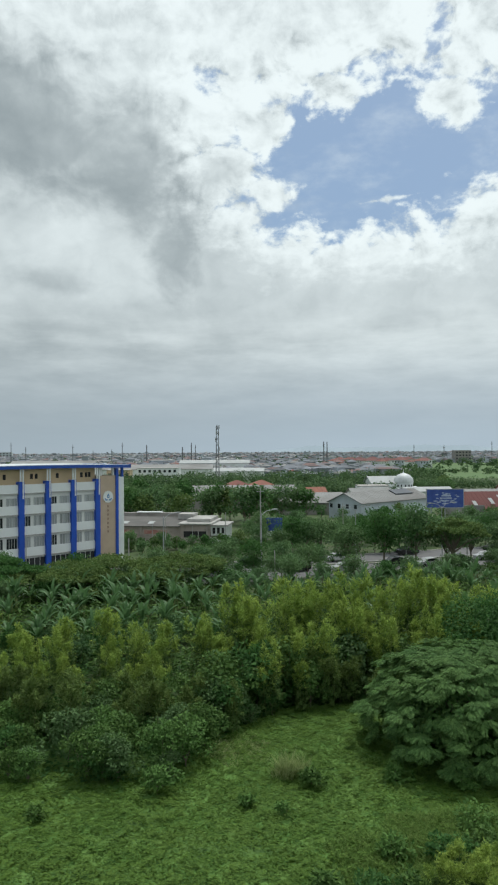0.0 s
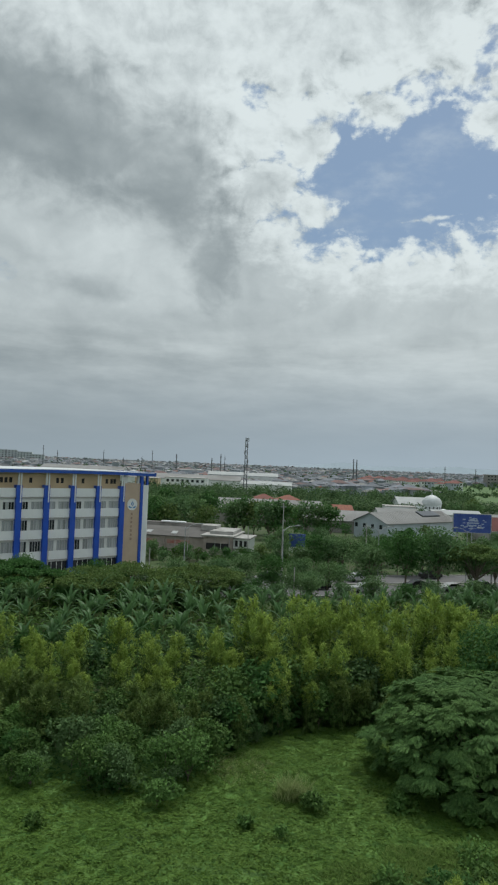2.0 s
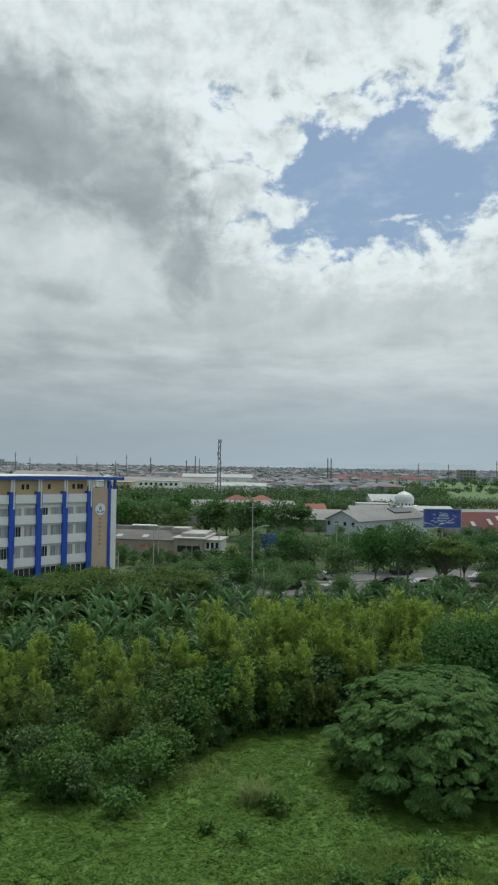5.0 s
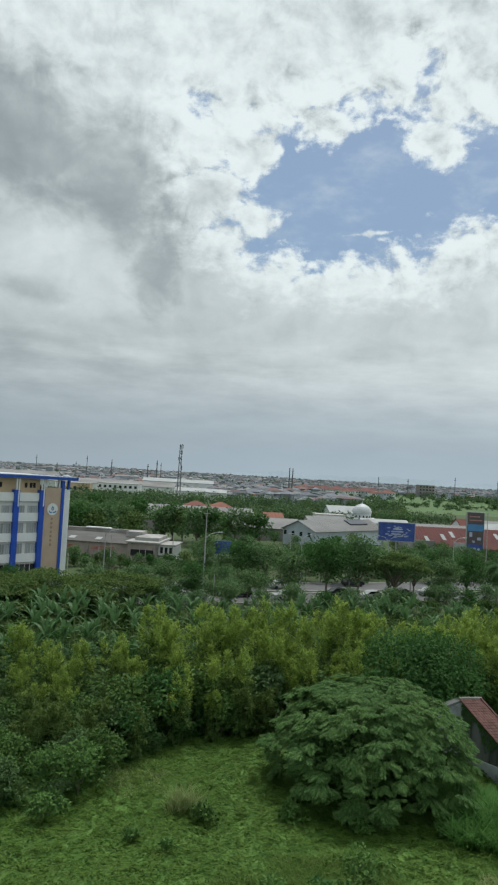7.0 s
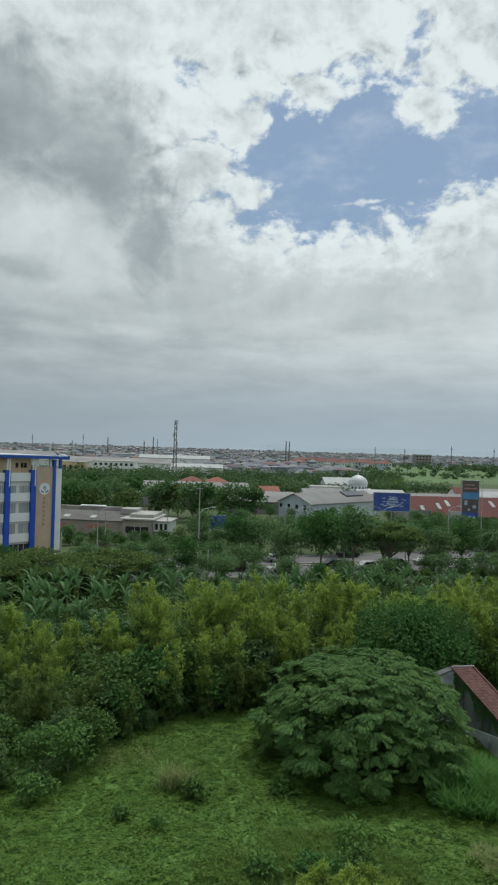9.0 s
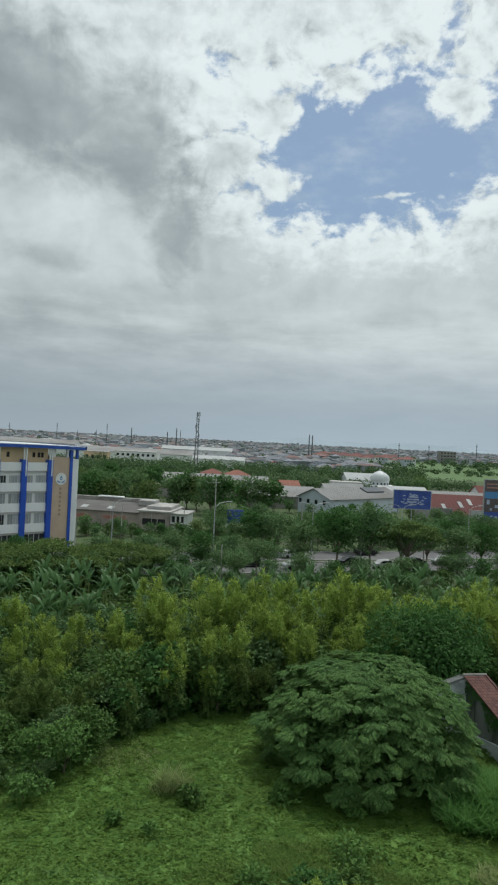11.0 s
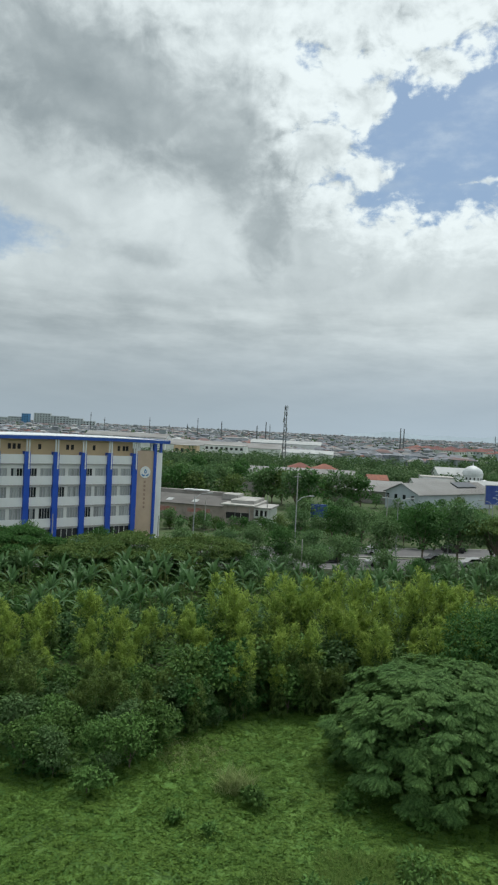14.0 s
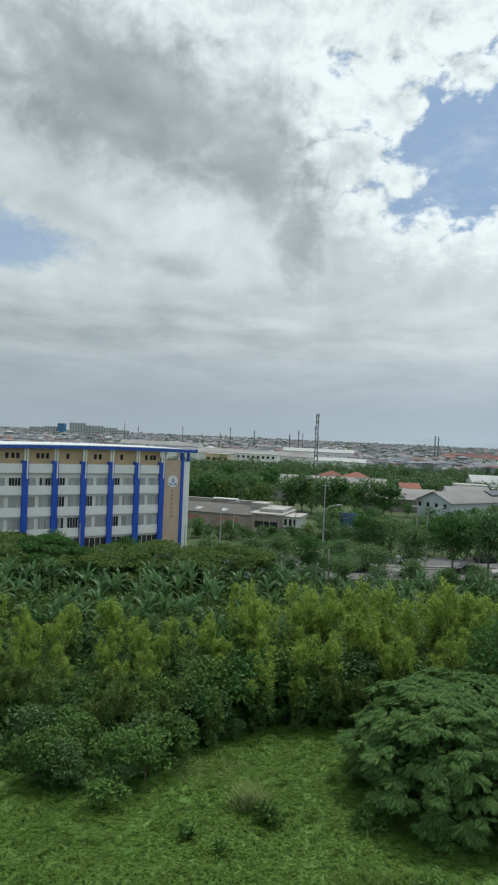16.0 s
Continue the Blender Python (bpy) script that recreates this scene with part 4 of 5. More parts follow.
def derelict():
    s = thing("low_factory", pose(-15.4, 160.0, 0, 0, 0, -8) @ Matrix.Diagonal((1, 1, 0.86, 1)), "weathered low factory with a grey roof and faded red wall patches", "building")
    part("wall", boxes((-34, 2, 0, 0, 16, 3.95)), M_BEIGEWALL, s, "stained beige wall")
    part("roof", tri_prism([(1.5, 3.98), (1.5, 4.14), (9, 5.8), (16.5, 4.14), (16.5, 3.98), (9, 5.64)], -34.5, 0.0), M_CONCROOF, s, "brown-grey corrugated roof")
    for i, x in enumerate((-30, -22.5, -14, -8)):
        part("skylight", tri_prism([(3.0, 4.52), (3.0, 4.58), (5.0, 5.02), (5.0, 4.96)], x, x + 1.3), M_PALEROOF, s, "pale roof sheet")
    for i, (x, w) in enumerate(((-29.5, 4.2), (-23.5, 6), (-15.8, 4.6), (-8.5, 5.2))):
        part("paint_patch", boxes((x, 1.97, 1.9 + 0.2 * (i % 2), x + w, 2.0, 3.1)), M_REDPAINT, s, "faded red paint")
    for x in (-26, -17.5, -9.5):
        part("buttress", boxes((x, 1.7, 0, x + 0.5, 2.0, 3.9)), M_BEIGEWALL, s)
    part("rear_wall", boxes((-34, 15, 0, -1, 16.4, 6.2)), M_GREYWALL, s)
    for x0, x1 in ((-31, -22), (-14, -8)):
        part("parapet", boxes((x0, 14.8, 6.2, x1, 16.4, 6.5)), M_WHITE, s)
    part("block", boxes((0.3, 0, 0, 6.8, 13, 4.75)), M_BEIGEWALL, s, "stained pale block")
    part("canopy", boxes((-0.2, -0.5, 4.75, 7.2, 13, 5.1)), M_RENDERWALL, s, "white concrete canopy")
    part("upper_block", boxes((1.2, 2.5, 5.1, 6.5, 12, 5.9)), M_RENDERWALL, s)
    part("tank_room", boxes((-2.0, 7, 3, 1.6, 12, 6.7)), M_RENDERWALL, s)
    part("opening", boxes((1.0, -0.06, 1.5, 6.0, 0.04, 3.1)), M_DARK, s, "dark wide opening")
    part("mullion", boxes((4.2, -0.1, 1.5, 4.35, -0.06, 3.1)), M_RENDERWALL, s)
    part("annex", boxes((6.8, 1.2, 0, 10.2, 9, 4.3)), M_WHITE, s, "white annex")
    part("annex_roof", boxes((6.8, 0.8, 4.3, 10.6, 9.4, 4.65)), M_RENDERWALL, s)
    for x in (7.2, 8.2, 9.2):
        part("window", boxes((x, 1.14, 2.4, x + 0.6, 1.22, 3.9)), M_DARK, s)
    part("canopy", boxes((6.8, 0.6, 1.7, 10.4, 1.2, 1.9)), M_GREYWALL, s)
    for x in (-6.0, 3.0, 6.2):
        part("pipe", tube(bmesh.new(), [(x, -0.15, 0), (x, -0.15, 5.0)], [0.06, 0.06], 6), M_STEEL, s)


M_CONCROOF = mat("weathered_sheet_roof", (0.136, 0.132, 0.124), (0.096, 0.092, 0.088), 0.95, 0.3, 0.1, scale2=0.1, dark=(0.068, 0.064, 0.060))
M_PALEBLUE = mat("pale_blue_wall", (0.50, 0.56, 0.62), (0.42, 0.47, 0.53), 0.8, 0.4)
derelict()
HALL = gable_shed("gabled_hall", pose(27.9, 214, 0, 0, 0, 44), 35, 12, 4.9, 7.5, M_PALEBLUE, M_METALROOF, "white gabled hall with a grey metal roof", "hall", 0.6, 4)
gable_shed("grey_warehouse", pose(-24, 262, 0, 0, 0, 4), 40, 40, 4.2, 7.6, M_GREYWALL, M_METALROOF, "wide warehouse with a dull grey metal roof")
gable_shed("grey_warehouse", pose(9, 240, 0, 0, 0, 2), 21, 26, 3.8, 6.2, M_GREYWALL, M_METALROOF, "lower warehouse with a dull grey metal roof")
gable_shed("metal_roofed_house", pose(36, 262, 0, 0, 0, 6), 14, 10, 4.6, 6.4, M_WHITE, M_METALROOF, "white flat house with a dark metal roof", "house", 0.5, 3)
gable_shed("mosque_hall", pose(52, 320, 0, 0, 0, 5), 13, 14, 5.8, 8.4, M_WHITE, M_PALEROOF, "white prayer hall with a pale metal roof", "hall", 0.6, 3)


def flat_block(name, m, w, d, h, wallm, label, rows=2, cols=6, category="building"):
    s = thing(name, m, label, category)
    part("wall", boxes((0, 0, 0, w, d, h)), wallm, s)
    part("roof", boxes((-0.2, -0.2, h, w + 0.2, d + 0.2, h + 0.3)), M_CONC, s)
    for r in range(rows):
        for c in range(cols):
            x, z = (c + 0.25) * w / cols, 1.0 + r * h / rows
            part("window", boxes((x, -0.05, z, x + 0.5 * w / cols, 0.03, z + 0.42 * h / rows)), M_GLASS, s)
    return s


flat_block("dark_roofed_block", pose(40, 268, 0), 11, 8, 6.6, M_WHITE, "small white block with a flat dark roof", 2, 3)


def mosque():
    s = thing("mosque", pose(66.6, 316, 0) @ Matrix.Diagonal((1, 1, 0.88, 1)), "white mosque with a pale ribbed dome", "mosque")
    part("wall", boxes((-9, -6, 0, 7, 8, 3.6)), M_WHITE, s)
    part("parapet", boxes((-9.3, -6.3, 3.6, 7.3, 8.3, 4.1)), M_WHITE, s)
    bm = bmesh.new()
    bmesh.ops.create_cone(bm, cap_ends=True, segments=32, radius1=4.1, radius2=4.1, depth=2.2, matrix=pose(0, 0, 5.1))
    dr = part("drum", bm, M_DOME, s)
    for k in range(16):
        o = part("window", boxes((-0.28, -4.16, 4.6, 0.28, -4.0, 5.6)), M_DARK, dr)
        o.rotation_euler = (0, 0, k * math.pi / 8)
    prof = [(4.0, 6.1), (4.25, 6.8), (4.2, 7.7), (3.85, 8.7), (3.2, 9.6), (2.2, 10.4), (1.1, 10.95), (0.25, 11.3), (0.12, 12.4), (0.02, 12.9)]
    bm = bmesh.new()
    rings = [[bm.verts.new((r * (1 + 0.012 * (k % 2)) * math.cos(k * math.pi / 24), r * (1 + 0.012 * (k % 2)) * math.sin(k * math.pi / 24), z)) for k in range(48)] for r, z in prof]
    for a, b in zip(rings, rings[1:]):
        for k in range(48):
            bm.faces.new((a[k - 1], a[k], b[k], b[k - 1]))
    part("dome", bm, M_DOME, s, "pale grey-white dome")


M_DOME = mat("dome_white", (0.56, 0.59, 0.60), (0.46, 0.49, 0.50), 0.5, 0.6)
mosque()
part("roof_panel", tri_prism([(-0.6, 7.62), (-0.6, 7.24), (-3.4, 6.03), (-3.4, 6.45)], 21.0, 30.0), M_SOLAR, HALL, "dark raised roof panel")


def billboard():
    s = thing("billboard", pose(43.7, 180, 0.9, 0, 0, 3), "wide blue billboard with pale printed marks on steel legs", "billboard")
    part("panel", boxes((0, 0, 4.9, 9.1, 0.3, 9.3)), M_POSTER, s, "blue printed panel")
    part("frame", boxes((-0.15, -0.04, 4.75, 9.25, 0.34, 4.9), (-0.15, -0.04, 9.3, 9.25, 0.34, 9.45), (-0.15, -0.04, 4.9, 0, 0.34, 9.3), (9.1, -0.04, 4.9, 9.25, 0.34, 9.3)), M_STEEL, s)
    for x in (1.0, 4.5, 8.0):
        part("leg", boxes((x, 0.3, -0.9, x + 0.25, 0.55, 9.0)), M_STEEL, s)
    r = random.Random(3)
    for k in range(26):
        a, q = r.random() * 6.283, 0.5 + 0.5 * r.random()
        x, z = 4.8 + 3.6 * q * math.cos(a) * 0.9, 7.2 + 1.5 * q * math.sin(a)
        bm = bmesh.new()
        bmesh.ops.create_cone(bm, cap_ends=True, segments=7, radius1=0.14 + 0.22 * r.random(), radius2=0.1, depth=0.03, matrix=pose(x, -0.03, z, 90) @ Matrix.Diagonal((1.0 + r.random(), 0.6, 1, 1)))
        part("print_mark", bm, M_PALEPRINT, s)
    for k, (x0, x1, z) in enumerate(((3.6, 6.0, 7.6), (3.2, 6.2, 7.0), (3.8, 5.6, 6.4))):
        part("print_bar", boxes((x0, -0.03, z, x1, -0.005, z + 0.34)), M_PALEPRINT, s)


billboard()


def red_hall():
    s = gable_shed("red_roofed_hall", pose(57, 203, 0, 0, 0, 5), 46, 17, 3.9, 8.3, M_RENDERWALL, M_REDROOF, "long white hall with a rust-red metal roof", "hall", 0.8)
    for i, x in enumerate((3, 8, 11, 14.5, 18, 24, 30, 33, 37)):
        f0 = 0.25 + 0.3 * (i % 3) / 2
        y0, y1 = -8.5 * (1 - f0) - 0.8, -8.5 * (1 - f0) + 1.8
        z = lambda y: 8.3 + y * 4.4 / 8.5
        part("skylight", tri_prism([(y0, z(y0) + 0.06), (y0, z(y0) + 0.1), (y1, z(y1) + 0.1), (y1, z(y1) + 0.06)], x, x + 1.0), M_PALEROOF, s, "pale translucent roof sheet")
    part("side_panel", boxes((-1.5, -9.3, 0, 4.6, -9.0, 5.2)), M_METALROOF, s, "grey sheet metal panel")
    part("side_panel", boxes((9.5, -9.6, 0, 13.5, -9.2, 5.0)), M_STEEL, s)
    for x in (15, 20, 25, 36):
        part("window", boxes((x, -8.56, 1.6, x + 2.6, -8.46, 3.2)), M_DARK, s)


red_hall()


def tall_sign():
    s = thing("tall_sign", pose(64.0, 175, 0, 0, 0, 2), "tall upright advertising sign in dark print with a light blue band", "sign")
    part("panel", boxes((0, 0, 4.0, 4.1, 0.5, 14.0)), M_SIGNDARK, s)
    part("print_band", boxes((0.12, -0.03, 9.6, 3.98, 0.0, 11.2)), M_SIGNBLUE, s, "light blue band")
    part("print_band", boxes((0.12, -0.03, 4.2, 3.98, 0.0, 6.4)), M_POSTER, s, "dark blue band")
    part("print_band", boxes((0.5, -0.03, 12.0, 3.6, 0.0, 12.3), (0.5, -0.03, 12.9, 3.0, 0.0, 13.15)), M_REDPAINT, s)
    for x, z, w, h in ((0.6, 8.2, 0.7, 1.1), (2.6, 7.4, 0.9, 0.7), (1.4, 6.8, 0.6, 0.5), (0.7, 4.8, 0.5, 0.5), (1.6, 5.2, 0.7, 0.4), (2.7, 4.9, 0.6, 0.6)):
        part("print_mark", boxes((x, -0.05, z, x + w, -0.031, z + h)), M_PALEPRINT, s)
    for x in (0.4, 3.4):
        part("leg", boxes((x, 0.5, 0, x + 0.35, 0.85, 13.5)), M_STEEL, s)
    part("frame", boxes((-0.12, -0.05, 3.9, 0.0, 0.55, 14.1), (4.1, -0.05, 3.9, 4.22, 0.55, 14.1), (-0.12, -0.05, 14.0, 4.22, 0.55, 14.12)), M_STEEL, s)


tall_sign()

for x, y, L, Wd, e, r, tn, rm, lab in (
        (70, 250, 22, 14, 4.6, 6.4, 3, M_METALROOF, "grey metal roofed shed"), (60, 285, 18, 10, 4, 5.4, 4, M_PALEROOF, "pale metal roofed shed"),
        (96, 262, 18, 12, 5, 7, 8, M_PALEROOF, "pale metal roofed shed"), (104, 300, 26, 14, 4.5, 6.2, 2, M_METALROOF, "grey metal roofed shed"),
        (88, 255, 8, 9, 5.2, 8.6, 15, M_TILE, "cream house with an orange tiled roof"), (118, 258, 14, 10, 4, 5.8, 5, M_METALROOF, "grey metal roofed shed"),
        (21, 268, 6.5, 6, 5.0, 6.5, 10, M_TILE, "small house with an orange tiled roof"), 
        (-98, 480, 74, 26, 8.2, 11.0, 2, M_METALROOF, "long factory shed with a pale grey roof"), (-150, 500, 46, 22, 8, 10, 2, M_METALROOF, "long grey factory shed"),
        (-30, 500, 40, 20, 6, 8.0, -2, M_PALEROOF, "long shed with a white roof"), (-200, 620, 70, 26, 9, 12, 2, M_METALROOF, "far grey factory shed"), (-60, 640, 60, 22, 9, 11.5, 0, M_PALEROOF, "far factory shed with a white roof")):
    gable_shed("shed" if rm != M_TILE else "house", pose(x, y, 0, 0, 0, tn), L, Wd, e, r, M_WHITE, rm, lab, "shed" if rm != M_TILE else "house", 0.5, 2)
fb = flat_block("factory_office", pose(-64, 418, 0, 0, 0, -3), 23, 14, 10.0, M_WHITE, "white banded factory office", 3, 8)
part("band", boxes((-0.3, -0.5, 6.2, 23.3, -0.2, 7.0)), M_WHITE, fb)
part("band", boxes((-0.3, -0.5, 3.0, 23.3, -0.2, 3.8)), M_WHITE, fb)
flat_block("yellow_house", pose(-79, 405, 0), 13, 9, 9.4, M_YELLOW, "cream yellow two-storey house", 2, 4, "house")
flat_block("dark_shed", pose(-84, 398, 0), 9, 7, 5.6, M_SOLAR, "low dark blue-grey metal shed", 1, 2, "shed")
for x, w, h, c in ((-828, 46, 33, 6), (-780, 52, 27, 6), (-726, 40, 23, 5), (-684, 34, 17, 4), (-905, 40, 20, 5), (-950, 40, 17, 5)):
    flat_block("apartment_block", pose(x, 2000, 0, 0, 0, 15), w, 30, h, M_PALEWALL, "far pale stepped apartment block", max(3, int(h / 5)), c)
flat_block("blue_tower_block", pose(-862, 1995, 0), 20, 16, 30, M_SIGNBLUE, "far blue tower block", 6, 3)
flat_block("grey_block", pose(285, 1010, 0), 22, 18, 17, M_GREYWALL, "far unfinished grey block", 4, 5)

# small house beside the field: a long narrow outbuilding whose roof falls towards the field
hs = thing("small_house", pose(23.46, 53.5, 0, 0, 0, -80.7), "narrow old outbuilding with stained walls and a red tiled roof", "house")
SLOPE = 0.235


def top(s):
    return 3.36 - SLOPE * s


part("wall", prism([(-3.0, 0), (9.0, 0), (9.0, top(9.0)), (-3.0, top(-3.0))], 0.0, 1.3), M_MOSSWALL, hs, "dark weathered wall with moss streaks")
part("plinth", prism([(-2.6, 0), (9.0, 0), (9.0, 1.9), (3.0, 1.34), (-2.6, 0.3)], -0.12, -0.003), M_PALEWALL, hs, "pale grey rendered base")
part("end_wall", tri_prism([(-2.1, 0), (1.3, 0), (1.3, 4.0), (-0.2, 4.0), (-2.1, 3.25)], -3.6, -3.004), M_PALEWALL, hs, "pale bluish end wall with a dark top")
part("wall_cap", tri_prism([(-2.2, 3.22), (-0.2, 4.01), (-0.2, 4.16), (-2.2, 3.5)], -3.65, -2.99), M_MOSSWALL, hs)
rf = part("roof", prism([(-3.2, top(-3.2)), (9.0, top(9.0)), (9.0, top(9.0) + 0.09), (-3.2, top(-3.2) + 0.09)], -0.22, 1.5), M_OLDTILE, hs, "red clay tiled roof")
b = bmesh.new()
v = [[b.verts.new((0.20 * (i - 0.5) * 1.9, 0.11 * q, 0.03 * math.sin(math.pi * (k + 0.0) / 4) + 0.012 * i)) for k, q in enumerate((-1, -0.5, 0, 0.5, 1))] for i in (0, 1)]
for k in range(4):
    b.faces.new((v[0][k], v[1][k], v[1][k + 1], v[0][k + 1]))
b.faces.new([v[1][k] for k in range(5)])
tm = bpy.data.meshes.new("tile")
b.to_mesh(tm), b.free()
tm.materials.append(M_OLDTILE)
for r in range(32):
    for c in range(8):
        o = new("tile", tm)
        o.parent = rf
        sx = -3.05 + r * 0.355
        o.matrix_basis = Matrix.Translation((sx, -0.12 + c * 0.215, top(sx) + 0.10)) @ Matrix.Rotation(math.atan(SLOPE) - 0.02, 4, "Y")
part("verge", prism([(-3.25, top(-3.25) + 0.10), (9.0, top(9.0) + 0.10), (9.0, top(9.0) + 0.2), (-3.25, top(-3.25) + 0.2)], 1.45, 1.6), M_OLDTILE, hs, "red tiled verge")
part("ridge_cap", tube(bmesh.new(), [(-3.2, -0.25, top(-3.2) + 0.14), (-3.2, 1.6, top(-3.2) + 0.14)], [0.1, 0.1], 8), M_GREYWALL, hs)
vn = 700
vs = -2.9 + 8.5 * RNG.random(vn)
vz = 3.36 - SLOPE * vs - 0.05 - 1.5 * RNG.random(vn) ** 1.8 * (0.55 + 0.45 * np.sin(vs * 2.1))
vat = np.stack([vs, -0.06 - 0.08 * RNG.random(vn), vz], 1)
foliage("creeper", leaves_np(vat, np.stack([0.4 * RNG.normal(size=vn), -0.5 + 0 * vs, -0.8 + 0 * vs], 1), np.tile([0.0, -1.0, 0.3], (vn, 1)), np.full(vn, 0.2), np.full(vn, 0.14)), M_DARKTREE, hs, "dark creeper hanging from the eave")


# ---- street furniture and cars ----
def street_lamp(m, H, label, arms=1):
    s = thing("street_lamp", m, label, "street lamp", "street lamps")
    part("pole", tube(bmesh.new(), [(0, 0, 0), (0, 0, H * 0.6), (0, 0, H)], [0.11, 0.09, 0.06], 8), M_STEEL, s)
    for a in range(arms):
        sg = 1 if a == 0 else -1
        part("arm", tube(bmesh.new(), [(0, 0, H - 0.4), (sg * 0.9, 0, H + 0.35), (sg * 2.2, 0, H + 0.6)], [0.06, 0.05, 0.04], 6), M_STEEL, s)
        part("lamp_head", boxes((sg * 2.1 if sg > 0 else -2.9, -0.15, H + 0.5, 2.9 if sg > 0 else -2.1, 0.15, H + 0.68)), M_PALEROOF, s)
    return s


for x, y, H, tn, arms in ((2.0, 124, 9.6, 19, 1), (19.0, 131, 9.6, 19, 2), (26.5, 124.0, 8.5, 199, 1), (36.0, 137, 9.6, 19, 2), (50, 142, 9.6, 19, 1), (-14, 119, 9.6, 19, 1)):
    street_lamp(pose(x, y, 0, 0, 0, tn), H, "grey steel street lamp with a curved arm on the median", arms)


def utility_pole(x, y, H):
    s = thing("utility_pole", pose(x, y, 0, 0, 0, 19), "slim pale concrete utility pole beside the road", "pole", "utility poles")
    part("pole", tube(bmesh.new(), [(0, 0, 0), (0, 0, H)], [0.11, 0.07], 8), M_CONC, s)
    if H > 9:
        part("crossarm", boxes((-0.6, -0.05, H - 0.7, 0.6, 0.05, H - 0.6)), M_STEEL, s)


for x, y, H in ((1.9, 126.5, 13.8), (3.7, 108.5, 5.4), (59.5, 150, 15.3), (-19.5, 118, 6.2), (-33, 108, 6.8), (-17, 148, 6.5), (-5.0, 152, 7.4), (18, 141, 10), (38, 128, 7.5)):
    utility_pole(x, y, H)


sg = thing("shop_sign", pose(3.6, 160, 0, 0, 0, 4), "dark blue shop hoarding among the trees", "hoarding")
part("panel", boxes((0, 0, 2.6, 3.6, 0.3, 5.4)), M_POSTER, sg)
part("base", boxes((0, 0.02, 1.4, 3.6, 0.28, 2.6)), M_WHITE, sg)
for x in (0.2, 3.2):
    part("leg", boxes((x, 0.3, 0, x + 0.2, 0.5, 5.2)), M_STEEL, sg)


def palm(m, H, label):
    s = thing("coconut_palm", m, label, "palm")
    part("trunk", tube(bmesh.new(), [(0, 0, -0.1), (0.2, 0, H * 0.5), (0.5, 0.1, H)], [0.2, 0.15, 0.11], 8), M_BARK, s)
    for k in range(16):
        a, up = k * 2.4, 0.9 - 0.09 * k
        n = 26
        f = np.linspace(0.1, 1.0, n)
        L = 3.4
        px = np.stack([0.5 + np.cos(a) * L * f * np.cos(up * (1 - f)), 0.1 + np.sin(a) * L * f * np.cos(up * (1 - f)), H + L * (np.sin(up) * f - 0.75 * f * f)], 1)
        rows_ = []
        for sgn in (-1, 1):
            way = np.stack([-np.sin(a) * sgn + 0.5 * np.cos(a) + 0 * f, np.cos(a) * sgn + 0.5 * np.sin(a) + 0 * f, -0.7 + 0 * f], 1)
            rows_.append(leaves_np(px, way, np.tile([0, 0, 1.0], (n, 1)), 0.75 * np.sin(np.pi * (0.15 + 0.8 * f)) + 0.1, np.full(n, 0.13), 0.3))
        foliage("frond", gather(rows_), M_STREET, s)
    return s


for x, y, H in ((52.5, 126, 7.0), (58.5, 128, 6.0), (70, 130, 7.0)):
    palm(pose(x, y, 0, 0, 0, x * 7), H, "coconut palm with drooping green fronds")


def car(m, paint, label):
    s = thing("car", m, label, "car", "cars on the road")
    pts = [(-2.1, 0.3), (-2.15, 0.75), (-1.95, 0.95), (-1.2, 1.0), (-0.6, 1.45), (0.9, 1.5), (1.7, 1.05), (2.1, 0.95), (2.15, 0.5), (2.1, 0.3)]
    bm = prism(pts, -0.85, 0.85)
    bmesh.ops.bevel(bm, geom=bm.edges[:], offset=0.05, segments=1, affect="EDGES")
    part("body", bm, paint, s)
    part("windscreen", prism([(-1.15, 1.03), (-0.62, 1.42), (-0.58, 1.42), (-1.05, 1.03)], -0.75, 0.75), M_GLASS, s)
    for y in (-0.87, 0.85):
        part("side_window", prism([(-1.0, 1.02), (-0.55, 1.40), (0.85, 1.43), (1.45, 1.05)], y, y + 0.02), M_GLASS, s)
    for x in (-1.35, 1.35):
        for y in (-0.9, 0.72):
            bm = bmesh.new()
            bmesh.ops.create_cone(bm, cap_ends=True, segments=16, radius1=0.32, radius2=0.32, depth=0.18, matrix=pose(x, y + 0.09, 0.32, 90))
            part("wheel", bm, M_RUBBER, s)
    return s


for i, (x, lane) in enumerate(((-27, -6.5), (-12, -4.0), (-6, -7.0), (3, -3.5), (10, -6.5), (21, -4), (26, -7), (33, -5), (-20, 4), (-2, 6), (14, 4), (30, 6.5), (40, -4), (48, 4))):
    c = (0, 2, 2, 1, 2, 1, 2, 1, 0, 1, 2, 1, 2, 1)[i]
    car(ROAD @ pose(x, lane, 0.06, 0, 0, 180 if lane > 0 else 0), M_CAR[c], ("white", "black", "silver")[c] + " car on the road behind the trees")


